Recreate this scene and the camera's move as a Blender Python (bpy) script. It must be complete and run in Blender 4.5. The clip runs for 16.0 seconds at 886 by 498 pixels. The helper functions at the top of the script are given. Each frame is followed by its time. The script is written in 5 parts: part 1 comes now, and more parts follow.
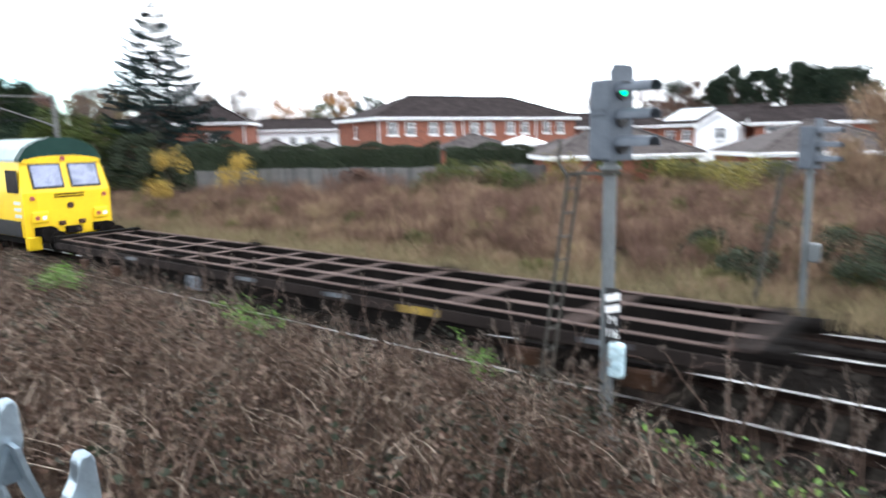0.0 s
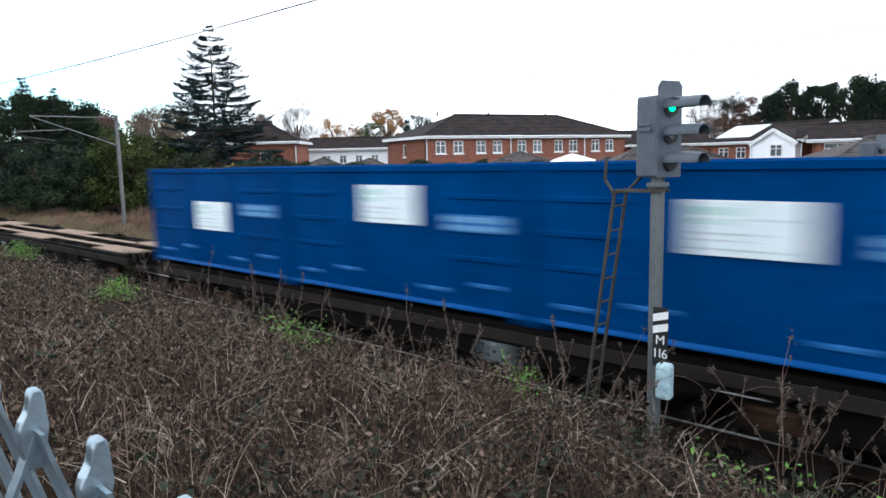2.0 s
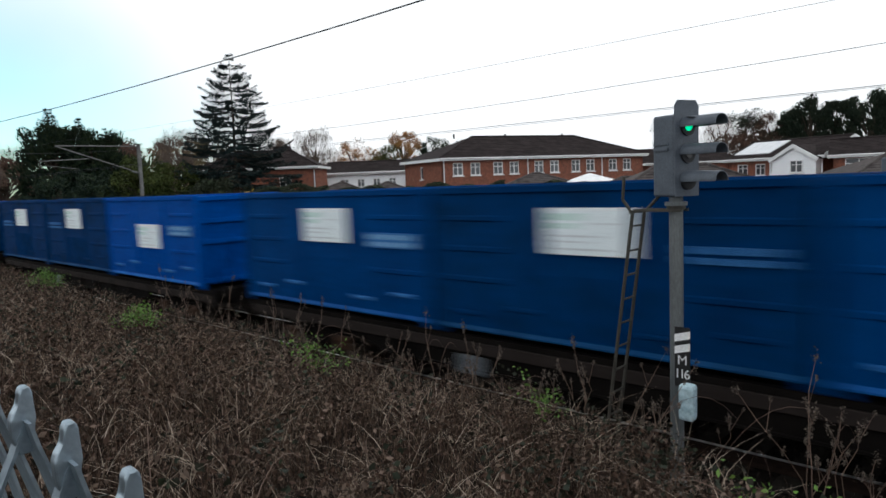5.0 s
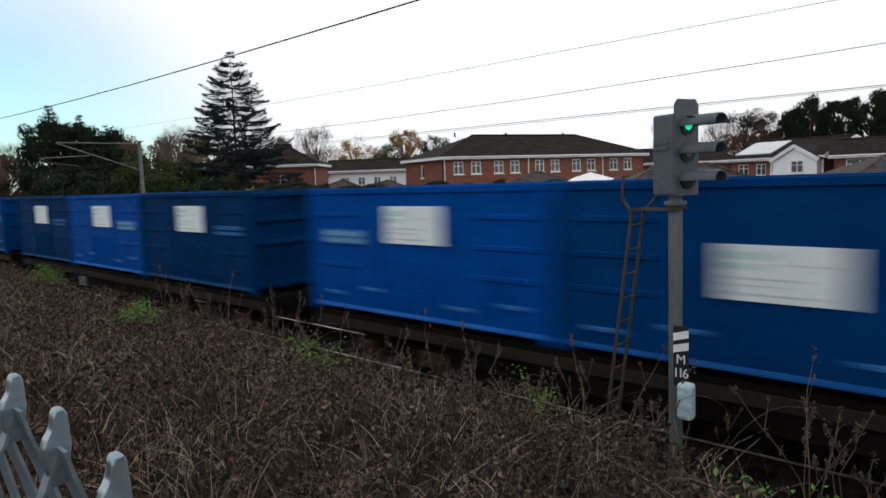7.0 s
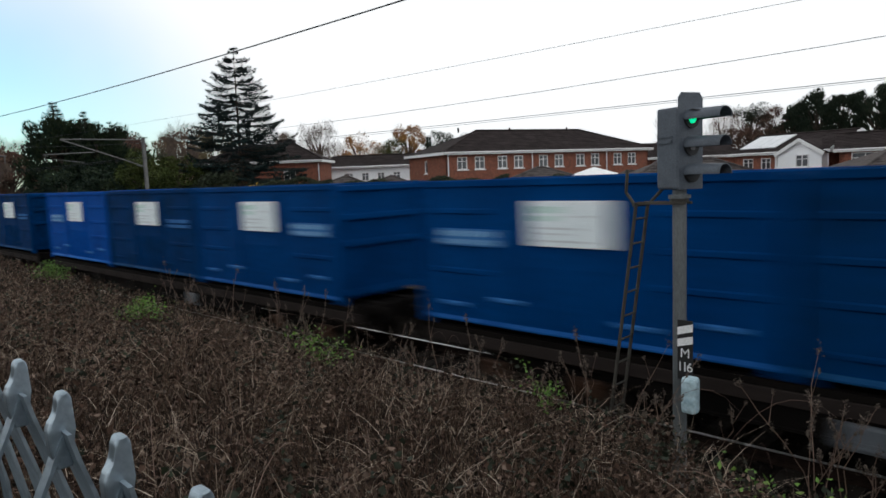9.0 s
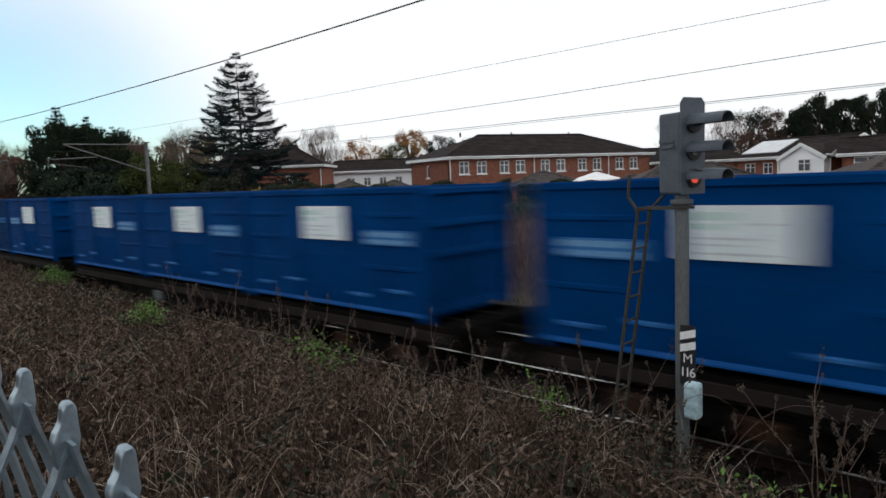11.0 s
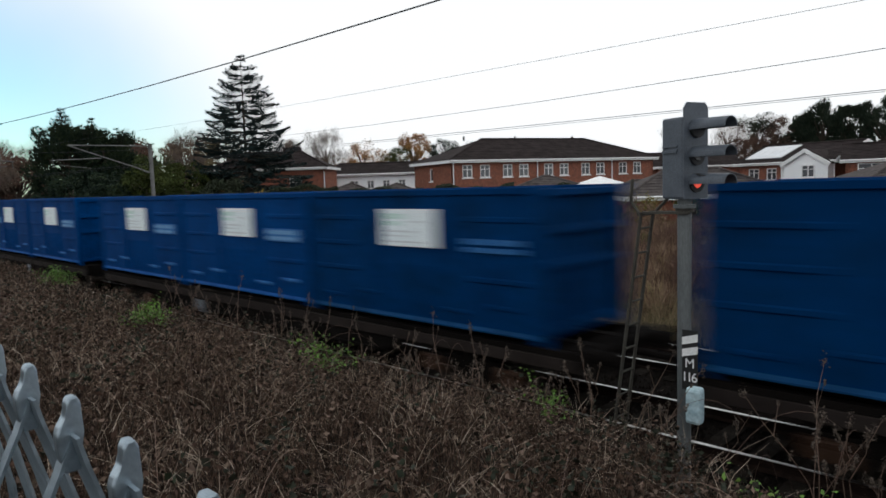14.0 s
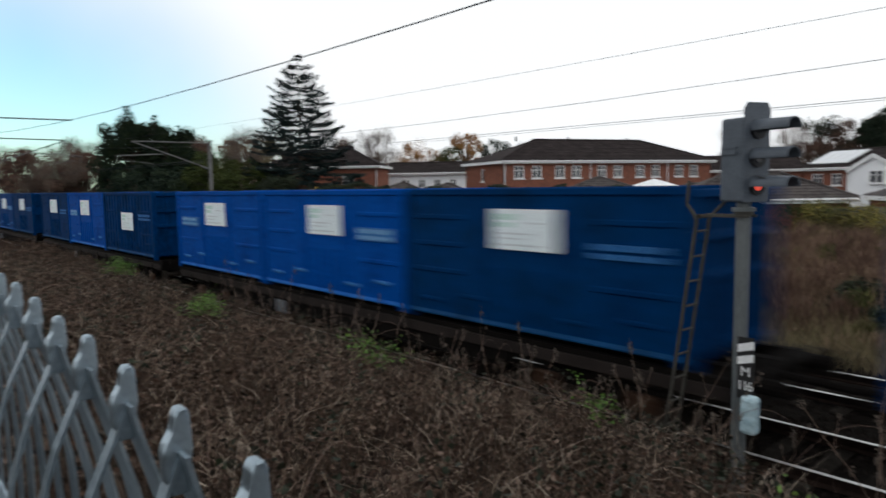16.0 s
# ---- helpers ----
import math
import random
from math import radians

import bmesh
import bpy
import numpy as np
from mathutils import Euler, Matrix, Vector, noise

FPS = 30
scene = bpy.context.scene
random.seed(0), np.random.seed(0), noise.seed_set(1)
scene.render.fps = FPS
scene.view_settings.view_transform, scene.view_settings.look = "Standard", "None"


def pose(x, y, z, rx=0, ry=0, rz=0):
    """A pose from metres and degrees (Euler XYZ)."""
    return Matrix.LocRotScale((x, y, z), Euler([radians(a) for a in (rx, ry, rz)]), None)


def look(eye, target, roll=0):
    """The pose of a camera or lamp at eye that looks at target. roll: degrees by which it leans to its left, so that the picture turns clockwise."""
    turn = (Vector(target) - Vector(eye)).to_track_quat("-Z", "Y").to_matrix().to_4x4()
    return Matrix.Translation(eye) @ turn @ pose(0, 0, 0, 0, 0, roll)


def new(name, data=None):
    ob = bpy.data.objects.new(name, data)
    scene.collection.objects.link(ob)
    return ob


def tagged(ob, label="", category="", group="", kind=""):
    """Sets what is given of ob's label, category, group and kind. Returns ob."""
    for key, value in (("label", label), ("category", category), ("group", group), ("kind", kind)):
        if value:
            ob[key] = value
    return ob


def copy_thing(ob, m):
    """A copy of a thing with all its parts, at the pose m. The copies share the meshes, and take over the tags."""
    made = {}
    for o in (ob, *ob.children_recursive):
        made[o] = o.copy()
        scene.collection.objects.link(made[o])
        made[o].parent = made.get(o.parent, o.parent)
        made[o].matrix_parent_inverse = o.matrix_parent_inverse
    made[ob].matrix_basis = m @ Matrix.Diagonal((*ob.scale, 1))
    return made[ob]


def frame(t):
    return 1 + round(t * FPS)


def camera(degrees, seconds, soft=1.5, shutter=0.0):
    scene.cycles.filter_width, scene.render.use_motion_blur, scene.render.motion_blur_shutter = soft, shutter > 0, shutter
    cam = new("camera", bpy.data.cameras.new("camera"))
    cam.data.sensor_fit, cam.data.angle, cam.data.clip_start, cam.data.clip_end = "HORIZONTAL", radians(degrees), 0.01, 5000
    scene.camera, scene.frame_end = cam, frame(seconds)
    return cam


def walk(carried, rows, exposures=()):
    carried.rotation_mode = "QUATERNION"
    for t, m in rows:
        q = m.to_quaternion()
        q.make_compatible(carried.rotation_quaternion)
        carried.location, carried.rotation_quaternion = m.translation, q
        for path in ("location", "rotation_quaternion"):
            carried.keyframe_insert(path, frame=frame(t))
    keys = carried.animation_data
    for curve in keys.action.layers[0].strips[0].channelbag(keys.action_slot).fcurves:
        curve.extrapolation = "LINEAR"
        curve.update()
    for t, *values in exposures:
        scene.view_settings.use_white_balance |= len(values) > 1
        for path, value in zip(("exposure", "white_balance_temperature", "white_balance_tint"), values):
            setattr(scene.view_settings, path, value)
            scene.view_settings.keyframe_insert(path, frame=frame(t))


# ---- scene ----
cam = camera(66.0, 16.0, soft=1.6, shutter=0.9)
PATH = [
    (0, pose(-0.055, -0.005, 3.648, 80.92, 1.15, 38.20)),
    (0.2, pose(-0.032, -0.002, 3.653, 82.11, 1.25, 40.50)),
    (0.5, pose(-0.023, -0.001, 3.654, 82.58, 1.29, 41.40)),
    (1, pose(-0.022, 0.006, 3.641, 82.72, 1.28, 42.38)),
    (1.5, pose(-0.023, 0.014, 3.633, 82.42, 1.16, 42.07)),
    (2, pose(-0.022, 0.009, 3.633, 82.51, 1.27, 42.20)),
    (2.5, pose(-0.021, 0.014, 3.628, 82.45, 1.27, 42.27)),
    (3, pose(-0.016, 0.004, 3.636, 83.31, 1.64, 42.93)),
    (3.5, pose(-0.014, 0.001, 3.631, 83.52, 1.74, 43.11)),
    (4, pose(-0.016, -0.001, 3.648, 84.25, 2.43, 43.53)),
    (6.5, pose(0.009, -0.004, 3.640, 84.31, 1.99, 43.79)),
    (7, pose(0.006, 0.001, 3.638, 84.26, 1.99, 43.71)),
    (7.5, pose(0.009, 0.002, 3.633, 84.09, 1.88, 43.72)),
    (8, pose(0.009, -0.001, 3.631, 83.95, 1.88, 43.90)),
    (8.5, pose(0.009, -0.001, 3.631, 83.93, 1.96, 43.95)),
    (9, pose(0.009, 0.001, 3.627, 83.89, 2.18, 44.02)),
    (11.5, pose(0.006, -0.002, 3.633, 84.43, 2.26, 44.31)),
    (12, pose(0.007, -0.006, 3.634, 84.59, 2.37, 44.54)),
    (12.5, pose(0.007, -0.004, 3.638, 84.76, 2.48, 44.52)),
    (13, pose(0.015, -0.005, 3.641, 84.81, 2.53, 44.58)),
    (13.5, pose(0.011, -0.005, 3.642, 84.97, 2.49, 44.49)),
    (14, pose(0.015, -0.005, 3.629, 84.57, 1.81, 44.45)),
    (14.5, pose(0.012, -0.004, 3.623, 84.58, 1.62, 44.66)),
    (15, pose(0.014, 0.000, 3.626, 84.44, 1.78, 44.74)),
    (15.5, pose(0.005, 0.001, 3.616, 84.34, 1.18, 45.87)),
    (15.8, pose(0.005, 0.001, 3.612, 84.50, 1.07, 47.15)),
    (16, pose(0.005, -0.000, 3.608, 84.69, 0.92, 48.71)),
]
EXPOSURES = [(0.0, 0.33, 6050, 10), (0.4, -0.13, 6150, 10), (1.2, -0.32, 6250, 10), (2.0, -0.3, 5850, 7), (2.5, -0.35, 5800, 7), (4.0, -0.95, 6100, 8), (7.0, -1.4, 6400, 9), (16.0, -1.42, 6400, 9)]
walk(cam, PATH, EXPOSURES)

# ---- world and light ----
SUN_ELEV, SUN_AZ = radians(28), radians(60)
world = bpy.data.worlds.new("world")
scene.world = world
world.use_nodes = True
wn, wl = world.node_tree.nodes, world.node_tree.links
wn.clear()
w_out = wn.new("ShaderNodeOutputWorld")
w_sky = wn.new("ShaderNodeTexSky")
w_sky.sky_type, w_sky.sun_disc = "NISHITA", False
w_sky.sun_elevation, w_sky.sun_rotation = SUN_ELEV, SUN_AZ
w_bg_sky, w_bg_cloud, w_mix = wn.new("ShaderNodeBackground"), wn.new("ShaderNodeBackground"), wn.new("ShaderNodeMixShader")
w_bg_sky.inputs[1].default_value = 0.46
w_bg_cloud.inputs[0].default_value, w_bg_cloud.inputs[1].default_value = (0.975, 0.99, 1.0, 1), 2.78
w_tc, w_dot, w_noise = wn.new("ShaderNodeTexCoord"), wn.new("ShaderNodeVectorMath"), wn.new("ShaderNodeTexNoise")
w_dot.operation = "DOT_PRODUCT"
w_dot.inputs[1].default_value = Vector((-0.985, 0.166, -0.054)).normalized()
w_noise.inputs["Scale"].default_value, w_noise.inputs["Detail"].default_value = 3.0, 4
w_add, w_ramp = wn.new("ShaderNodeMath"), wn.new("ShaderNodeMapRange")
w_add.operation = "MULTIPLY_ADD"
w_add.inputs[1].default_value = 0.035
w_ramp.interpolation_type = "SMOOTHSTEP"
w_ramp.inputs["From Min"].default_value, w_ramp.inputs["From Max"].default_value = 0.935, 1.01
w_ramp.inputs["To Min"].default_value, w_ramp.inputs["To Max"].default_value = 1.0, 0.0
wl.new(w_tc.outputs["Generated"], w_dot.inputs[0])
wl.new(w_tc.outputs["Generated"], w_noise.inputs["Vector"])
wl.new(w_noise.outputs["Fac"], w_add.inputs[0])
wl.new(w_dot.outputs["Value"], w_add.inputs[2])
wl.new(w_add.outputs[0], w_ramp.inputs["Value"])
wl.new(w_ramp.outputs["Result"], w_mix.inputs[0])
w_tint = wn.new("ShaderNodeMix")
w_tint.data_type, w_tint.blend_type = "RGBA", "MULTIPLY"
w_tint.inputs["Factor"].default_value = 1.0
w_tint.inputs[7].default_value = (0.80, 1.02, 1.04, 1)
wl.new(w_sky.outputs[0], w_tint.inputs[6])
wl.new(w_tint.outputs[2], w_bg_sky.inputs[0])
wl.new(w_bg_sky.outputs[0], w_mix.inputs[1])
wl.new(w_bg_cloud.outputs[0], w_mix.inputs[2])
wl.new(w_mix.outputs[0], w_out.inputs[0])

sun = new("sun", bpy.data.lights.new("sun", "SUN"))
sun.data.energy, sun.data.angle, sun.data.color = 0.5, radians(15), (1.0, 0.96, 0.9)
sun.matrix_world = look((0, 0, 0), (-math.sin(SUN_AZ) * math.cos(SUN_ELEV), -math.cos(SUN_AZ) * math.cos(SUN_ELEV), -math.sin(SUN_ELEV)))

# ---- materials ----
MATS = {}


def material(name, ramp, rough=0.8, metal=0.0, scale=4.0, vary="noise", bump=0.0, fine=60.0, emit=None, spec=0.3, mapping=(1, 1, 1), loose=0.5):
    """A material whose colour runs over ramp by noise, by island or by object, with a second finer noise and a fine relief."""
    m = bpy.data.materials.new(name)
    m.use_nodes = True
    n, l = m.node_tree.nodes, m.node_tree.links
    b = n["Principled BSDF"]
    b.inputs["Roughness"].default_value, b.inputs["Metallic"].default_value = rough, metal
    b.inputs["Specular IOR Level"].default_value = 0.1 if vary == "patch" else spec
    r = n.new("ShaderNodeValToRGB")
    r.color_ramp.elements[0].color, r.color_ramp.elements[1].color = (*ramp[0], 1), (*ramp[-1], 1)
    for k, c in enumerate(ramp[1:-1]):
        r.color_ramp.elements.new((k + 1) / (len(ramp) - 1)).color = (*c, 1)
    tc, mp = n.new("ShaderNodeTexCoord"), n.new("ShaderNodeMapping")
    mp.inputs["Scale"].default_value = mapping
    l.new(tc.outputs["Object"], mp.inputs[0])
    big, small = n.new("ShaderNodeTexNoise"), n.new("ShaderNodeTexNoise")
    big.inputs["Scale"].default_value, big.inputs["Detail"].default_value = scale, 6
    small.inputs["Scale"].default_value, small.inputs["Detail"].default_value = fine, 3
    l.new(mp.outputs[0], big.inputs["Vector"])
    l.new(mp.outputs[0], small.inputs["Vector"])
    if vary == "island":
        g = n.new("ShaderNodeNewGeometry")
        src = g.outputs["Random Per Island"]
    elif vary == "patch":
        # patches some metres wide, with each blade or leaf a little off them
        g, st, mixer = n.new("ShaderNodeNewGeometry"), n.new("ShaderNodeMapRange"), n.new("ShaderNodeMath")
        st.inputs["From Min"].default_value, st.inputs["From Max"].default_value = 0.3, 0.7
        st.inputs["To Min"].default_value, st.inputs["To Max"].default_value = 0.0, 1.0 - loose
        mixer.operation = "MULTIPLY_ADD"
        mixer.inputs[1].default_value = loose
        l.new(big.outputs["Fac"], st.inputs["Value"])
        l.new(g.outputs["Random Per Island"], mixer.inputs[0])
        l.new(st.outputs[0], mixer.inputs[2])
        src = mixer.outputs[0]
    elif vary == "object":
        g = n.new("ShaderNodeObjectInfo")
        src = g.outputs["Random"]
    else:
        st = n.new("ShaderNodeMapRange")
        st.inputs["From Min"].default_value, st.inputs["From Max"].default_value = 0.28, 0.72
        l.new(big.outputs["Fac"], st.inputs["Value"])
        src = st.outputs[0]
    l.new(src, r.inputs[0])
    mx = n.new("ShaderNodeMix")
    mx.data_type, mx.blend_type = "RGBA", "MULTIPLY"
    mx.inputs["Factor"].default_value = 0.55
    gr = n.new("ShaderNodeMapRange")
    gr.inputs["From Min"].default_value, gr.inputs["From Max"].default_value = 0.3, 0.7
    gr.inputs["To Min"].default_value, gr.inputs["To Max"].default_value = 0.6, 1.25
    l.new((big if vary in ("island", "object", "patch") else small).outputs["Fac"], gr.inputs["Value"])
    l.new(r.outputs[0], mx.inputs[6])
    l.new(gr.outputs[0], mx.inputs[7])
    l.new(mx.outputs[2], b.inputs["Base Color"])
    if bump:
        bp = n.new("ShaderNodeBump")
        bp.inputs["Strength"].default_value, bp.inputs["Distance"].default_value = bump, 0.02
        l.new(small.outputs["Fac"], bp.inputs["Height"])
        l.new(bp.outputs[0], b.inputs["Normal"])
    if emit:
        b.inputs["Emission Color"].default_value, b.inputs["Emission Strength"].default_value = (*emit[:3], 1), emit[3]
    MATS[name] = m
    return m


M = material
# soil near black, so that gaps between plants look deeply shaded
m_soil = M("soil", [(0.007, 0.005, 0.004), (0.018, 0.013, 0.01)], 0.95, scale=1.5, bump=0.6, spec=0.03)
# ballast and sleepers near black: the shade under the train is in their colour
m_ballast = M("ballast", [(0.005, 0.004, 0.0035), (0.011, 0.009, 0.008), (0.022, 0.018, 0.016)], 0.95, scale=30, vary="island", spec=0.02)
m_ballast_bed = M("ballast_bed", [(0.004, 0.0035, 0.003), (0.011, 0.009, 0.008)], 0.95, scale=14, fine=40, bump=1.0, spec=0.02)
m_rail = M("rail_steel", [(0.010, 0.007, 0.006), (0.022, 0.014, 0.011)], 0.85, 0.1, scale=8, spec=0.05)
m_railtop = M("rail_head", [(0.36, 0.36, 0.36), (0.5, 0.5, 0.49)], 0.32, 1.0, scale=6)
m_sleeper = M("shaded_sleeper_concrete", [(0.010, 0.0085, 0.0075), (0.022, 0.019, 0.016)], 0.95, scale=5, bump=0.3, spec=0.02)
# the blackest stem tones stand in for shaded gaps in the tangle
m_stem = M("dead_stem_and_shade", [(0.004, 0.0028, 0.0022), (0.018, 0.0115, 0.0085), (0.09, 0.055, 0.040), (0.020, 0.014, 0.009), (0.16, 0.105, 0.077), (0.046, 0.035, 0.021), (0.52, 0.405, 0.32)], 0.85, vary="patch", scale=1.3, loose=0.85)
m_pale = M("pale_dead_stalk", [(0.20, 0.15, 0.115), (0.46, 0.38, 0.31), (0.30, 0.24, 0.18)], 0.85, vary="patch", scale=1.5, loose=0.7)
# likewise the blackest leaf tones paint the shade inside the undergrowth
m_leafb = M("dead_leaf_and_shade", [(0.004, 0.0028, 0.0022), (0.022, 0.013, 0.010), (0.078, 0.047, 0.034), (0.010, 0.0085, 0.0055), (0.17, 0.12, 0.095), (0.037, 0.032, 0.016)], 0.85, vary="patch", scale=1.1, loose=0.75)
m_cane = M("bramble_cane", [(0.05, 0.026, 0.02), (0.15, 0.10, 0.075)], 0.7, vary="island", scale=1)
m_green = M("nettle_leaf", [(0.028, 0.068, 0.010), (0.112, 0.225, 0.030), (0.056, 0.120, 0.022), (0.126, 0.195, 0.036)], 0.6, vary="island", scale=1)
# bramble leaf colour lowered to carry the shade on the bank
m_greyleaf = M("shaded_bramble_leaf", [(0.008, 0.011, 0.007), (0.02, 0.025, 0.016), (0.014, 0.013, 0.008), (0.035, 0.04, 0.028), (0.02, 0.03, 0.012)], 0.6, vary="patch", scale=1.2, loose=0.7)
m_seed = M("seed_fluff", [(0.054, 0.041, 0.032), (0.120, 0.096, 0.078), (0.030, 0.020, 0.014)], 0.9, vary="island", scale=1)
m_straw = M("straw_grass", [(0.162, 0.126, 0.077), (0.257, 0.199, 0.121), (0.142, 0.126, 0.066), (0.209, 0.155, 0.110)], 0.9, vary="patch", scale=0.4, loose=0.5)
m_rust = M("rusty_scrub", [(0.037, 0.023, 0.020), (0.093, 0.054, 0.045), (0.159, 0.097, 0.073), (0.066, 0.044, 0.033), (0.206, 0.141, 0.097)], 0.9, vary="patch", scale=0.8, loose=0.45)
m_tuft = M("feathery_grass", [(0.081, 0.049, 0.041), (0.202, 0.128, 0.094), (0.323, 0.227, 0.150), (0.132, 0.085, 0.064), (0.294, 0.227, 0.129), (0.111, 0.103, 0.048)], 0.9, vary="patch", scale=0.7, loose=0.4)
m_scrubgreen = M("scrub_green", [(0.035, 0.045, 0.018), (0.065, 0.08, 0.028), (0.11, 0.105, 0.035), (0.05, 0.06, 0.02)], 0.8, vary="patch", scale=0.7, loose=0.6)
m_yellow = M("yellow_leaf", [(0.30, 0.19, 0.03), (0.40, 0.27, 0.05), (0.22, 0.16, 0.04)], 0.8, vary="island", scale=0.5)
m_yellowgreen = M("yellowing_leaf", [(0.07, 0.075, 0.02), (0.20, 0.17, 0.035), (0.12, 0.11, 0.03), (0.28, 0.21, 0.05)], 0.8, vary="island", scale=0.5)
m_orange = M("autumn_leaf", [(0.33, 0.15, 0.04), (0.42, 0.22, 0.07), (0.25, 0.13, 0.05)], 0.8, vary="island", scale=0.3)
m_fir = M("fir_needle", [(0.014, 0.027, 0.029), (0.026, 0.046, 0.046), (0.042, 0.066, 0.06)], 0.8, vary="patch", scale=0.8, loose=0.6)
m_cypress = M("cypress_leaf", [(0.009, 0.016, 0.014), (0.017, 0.03, 0.022), (0.03, 0.045, 0.022), (0.05, 0.06, 0.022)], 0.75, vary="patch", scale=0.35, loose=0.5)
m_olive = M("olive_shrub", [(0.02, 0.034, 0.010), (0.045, 0.062, 0.017), (0.085, 0.09, 0.025)], 0.75, vary="patch", scale=0.5, loose=0.5)
m_hedge = M("hedge_leaf", [(0.014, 0.022, 0.012), (0.028, 0.042, 0.02), (0.035, 0.038, 0.02)], 0.75, vary="island", scale=0.4)
m_pine = M("pine_needle", [(0.016, 0.027, 0.02), (0.03, 0.044, 0.03), (0.05, 0.062, 0.038)], 0.75, vary="patch", scale=0.5, loose=0.5)
m_twig = M("bare_twig", [(0.09, 0.07, 0.06), (0.17, 0.125, 0.095)], 0.9, vary="island", scale=0.3)
m_bark = M("bark", [(0.05, 0.038, 0.03), (0.11, 0.085, 0.065)], 0.95, scale=6, bump=0.5)
m_galv = M("galvanised_steel", [(0.13, 0.18, 0.22), (0.42, 0.49, 0.54)], 0.38, 0.85, scale=9, bump=0.1)
m_grey = M("grey_paint", [(0.06, 0.072, 0.09), (0.09, 0.105, 0.128)], 0.5, scale=5, bump=0.05)
m_pole = M("grey_post_paint", [(0.085, 0.095, 0.10), (0.13, 0.14, 0.145)], 0.55, scale=4, bump=0.1, mapping=(1, 1, 0.3))
m_black = M("black_paint", [(0.012, 0.012, 0.013), (0.025, 0.025, 0.026)], 0.5, scale=6)
m_white = M("white_paint", [(0.70, 0.71, 0.72), (0.82, 0.82, 0.82)], 0.5, scale=3)
m_box = M("pale_blue_box", [(0.26, 0.38, 0.44), (0.52, 0.66, 0.70)], 0.55, scale=9, fine=30, bump=0.15)
m_ladder = M("ladder_steel", [(0.035, 0.033, 0.028), (0.07, 0.065, 0.055)], 0.75, 0.2, scale=6)
m_greenlamp = M("green_lens", [(0.0, 0.3, 0.15), (0.0, 0.4, 0.2)], 0.2, emit=(0.0, 1.0, 0.42, 2.0))
m_redlamp = M("red_lens", [(0.6, 0.05, 0.03), (0.7, 0.08, 0.05)], 0.2, emit=(1.0, 0.10, 0.06, 2.0))
m_glassdark = M("dark_lens", [(0.02, 0.018, 0.018), (0.035, 0.03, 0.03)], 0.15, spec=0.5)
m_brick = M("red_brick", [(0.12, 0.048, 0.034), (0.26, 0.105, 0.07), (0.16, 0.07, 0.052), (0.34, 0.16, 0.10)], 0.9, scale=2.6, fine=9, bump=0.2, spec=0.1)
m_tile = M("roof_tile", [(0.020, 0.016, 0.016), (0.042, 0.034, 0.034)], 0.9, scale=1.2, fine=18, bump=0.4, spec=0.05)
m_tilegrey = M("worn_roof_tile", [(0.040, 0.035, 0.035), (0.085, 0.074, 0.072), (0.055, 0.048, 0.047)], 0.9, scale=1.6, fine=14, bump=0.5, spec=0.08)
m_render = M("white_render", [(0.84, 0.86, 0.89), (0.90, 0.91, 0.93)], 0.9, scale=1.2)
m_upvc = M("white_upvc", [(0.72, 0.73, 0.74), (0.82, 0.82, 0.82)], 0.45, scale=3)
m_pane = M("window_pane", [(0.045, 0.05, 0.06), (0.12, 0.13, 0.14)], 0.08, spec=0.6, vary="object")
# panel colour is pale because the sky's glare is painted into it
m_panel = M("solar_panel", [(0.55, 0.57, 0.6), (0.65, 0.66, 0.68)], 0.35, scale=2)
m_board = M("fence_board", [(0.07, 0.07, 0.07), (0.11, 0.108, 0.105), (0.14, 0.135, 0.13)], 0.9, vary="object", scale=2)
m_wire = M("contact_wire", [(0.03, 0.032, 0.035), (0.05, 0.052, 0.055)], 0.6, 0.3)
m_mast = M("mast_steel", [(0.12, 0.12, 0.12), (0.18, 0.18, 0.178)], 0.6, 0.3, scale=3)
m_blueA = M("bright_blue_paint", [(0.0, 0.041, 0.215), (0.0, 0.060, 0.295), (0.0, 0.051, 0.25)], 0.65, scale=1.1, fine=9, bump=0.08, spec=0.03)
m_blueB = M("mid_blue_paint", [(0.0, 0.028, 0.118), (0.0, 0.044, 0.172)], 0.65, scale=1.1, fine=9, bump=0.08, spec=0.03)
m_blueC = M("dull_blue_paint", [(0.0, 0.019, 0.076), (0.0, 0.029, 0.110), (0.001, 0.018, 0.06)], 0.7, scale=1.1, fine=7, bump=0.12, spec=0.03)
m_scuff = M("scuffed_blue_paint", [(0.008, 0.09, 0.32), (0.05, 0.19, 0.44)], 0.6, scale=6, spec=0.08)
m_letter = M("pale_blue_lettering", [(0.10, 0.25, 0.46), (0.18, 0.34, 0.54)], 0.6, scale=8)
m_band = M("faded_blue_panel", [(0.015, 0.10, 0.30), (0.05, 0.17, 0.38)], 0.6, scale=5, fine=24, spec=0.1)
m_placard = M("white_placard", [(0.68, 0.76, 0.79), (0.78, 0.84, 0.86)], 0.55, scale=2.5)
m_print = M("faded_green_print", [(0.42, 0.62, 0.56), (0.52, 0.69, 0.63)], 0.6, scale=6)
m_printg = M("grey_print", [(0.5, 0.54, 0.57), (0.58, 0.61, 0.63)], 0.6, scale=6)
# frame steel darker than its own colour: underside shade is painted in
m_frame = M("shaded_wagon_frame", [(0.003, 0.0026, 0.0025), (0.011, 0.009, 0.008)], 0.9, scale=2, bump=0.2, spec=0.06)
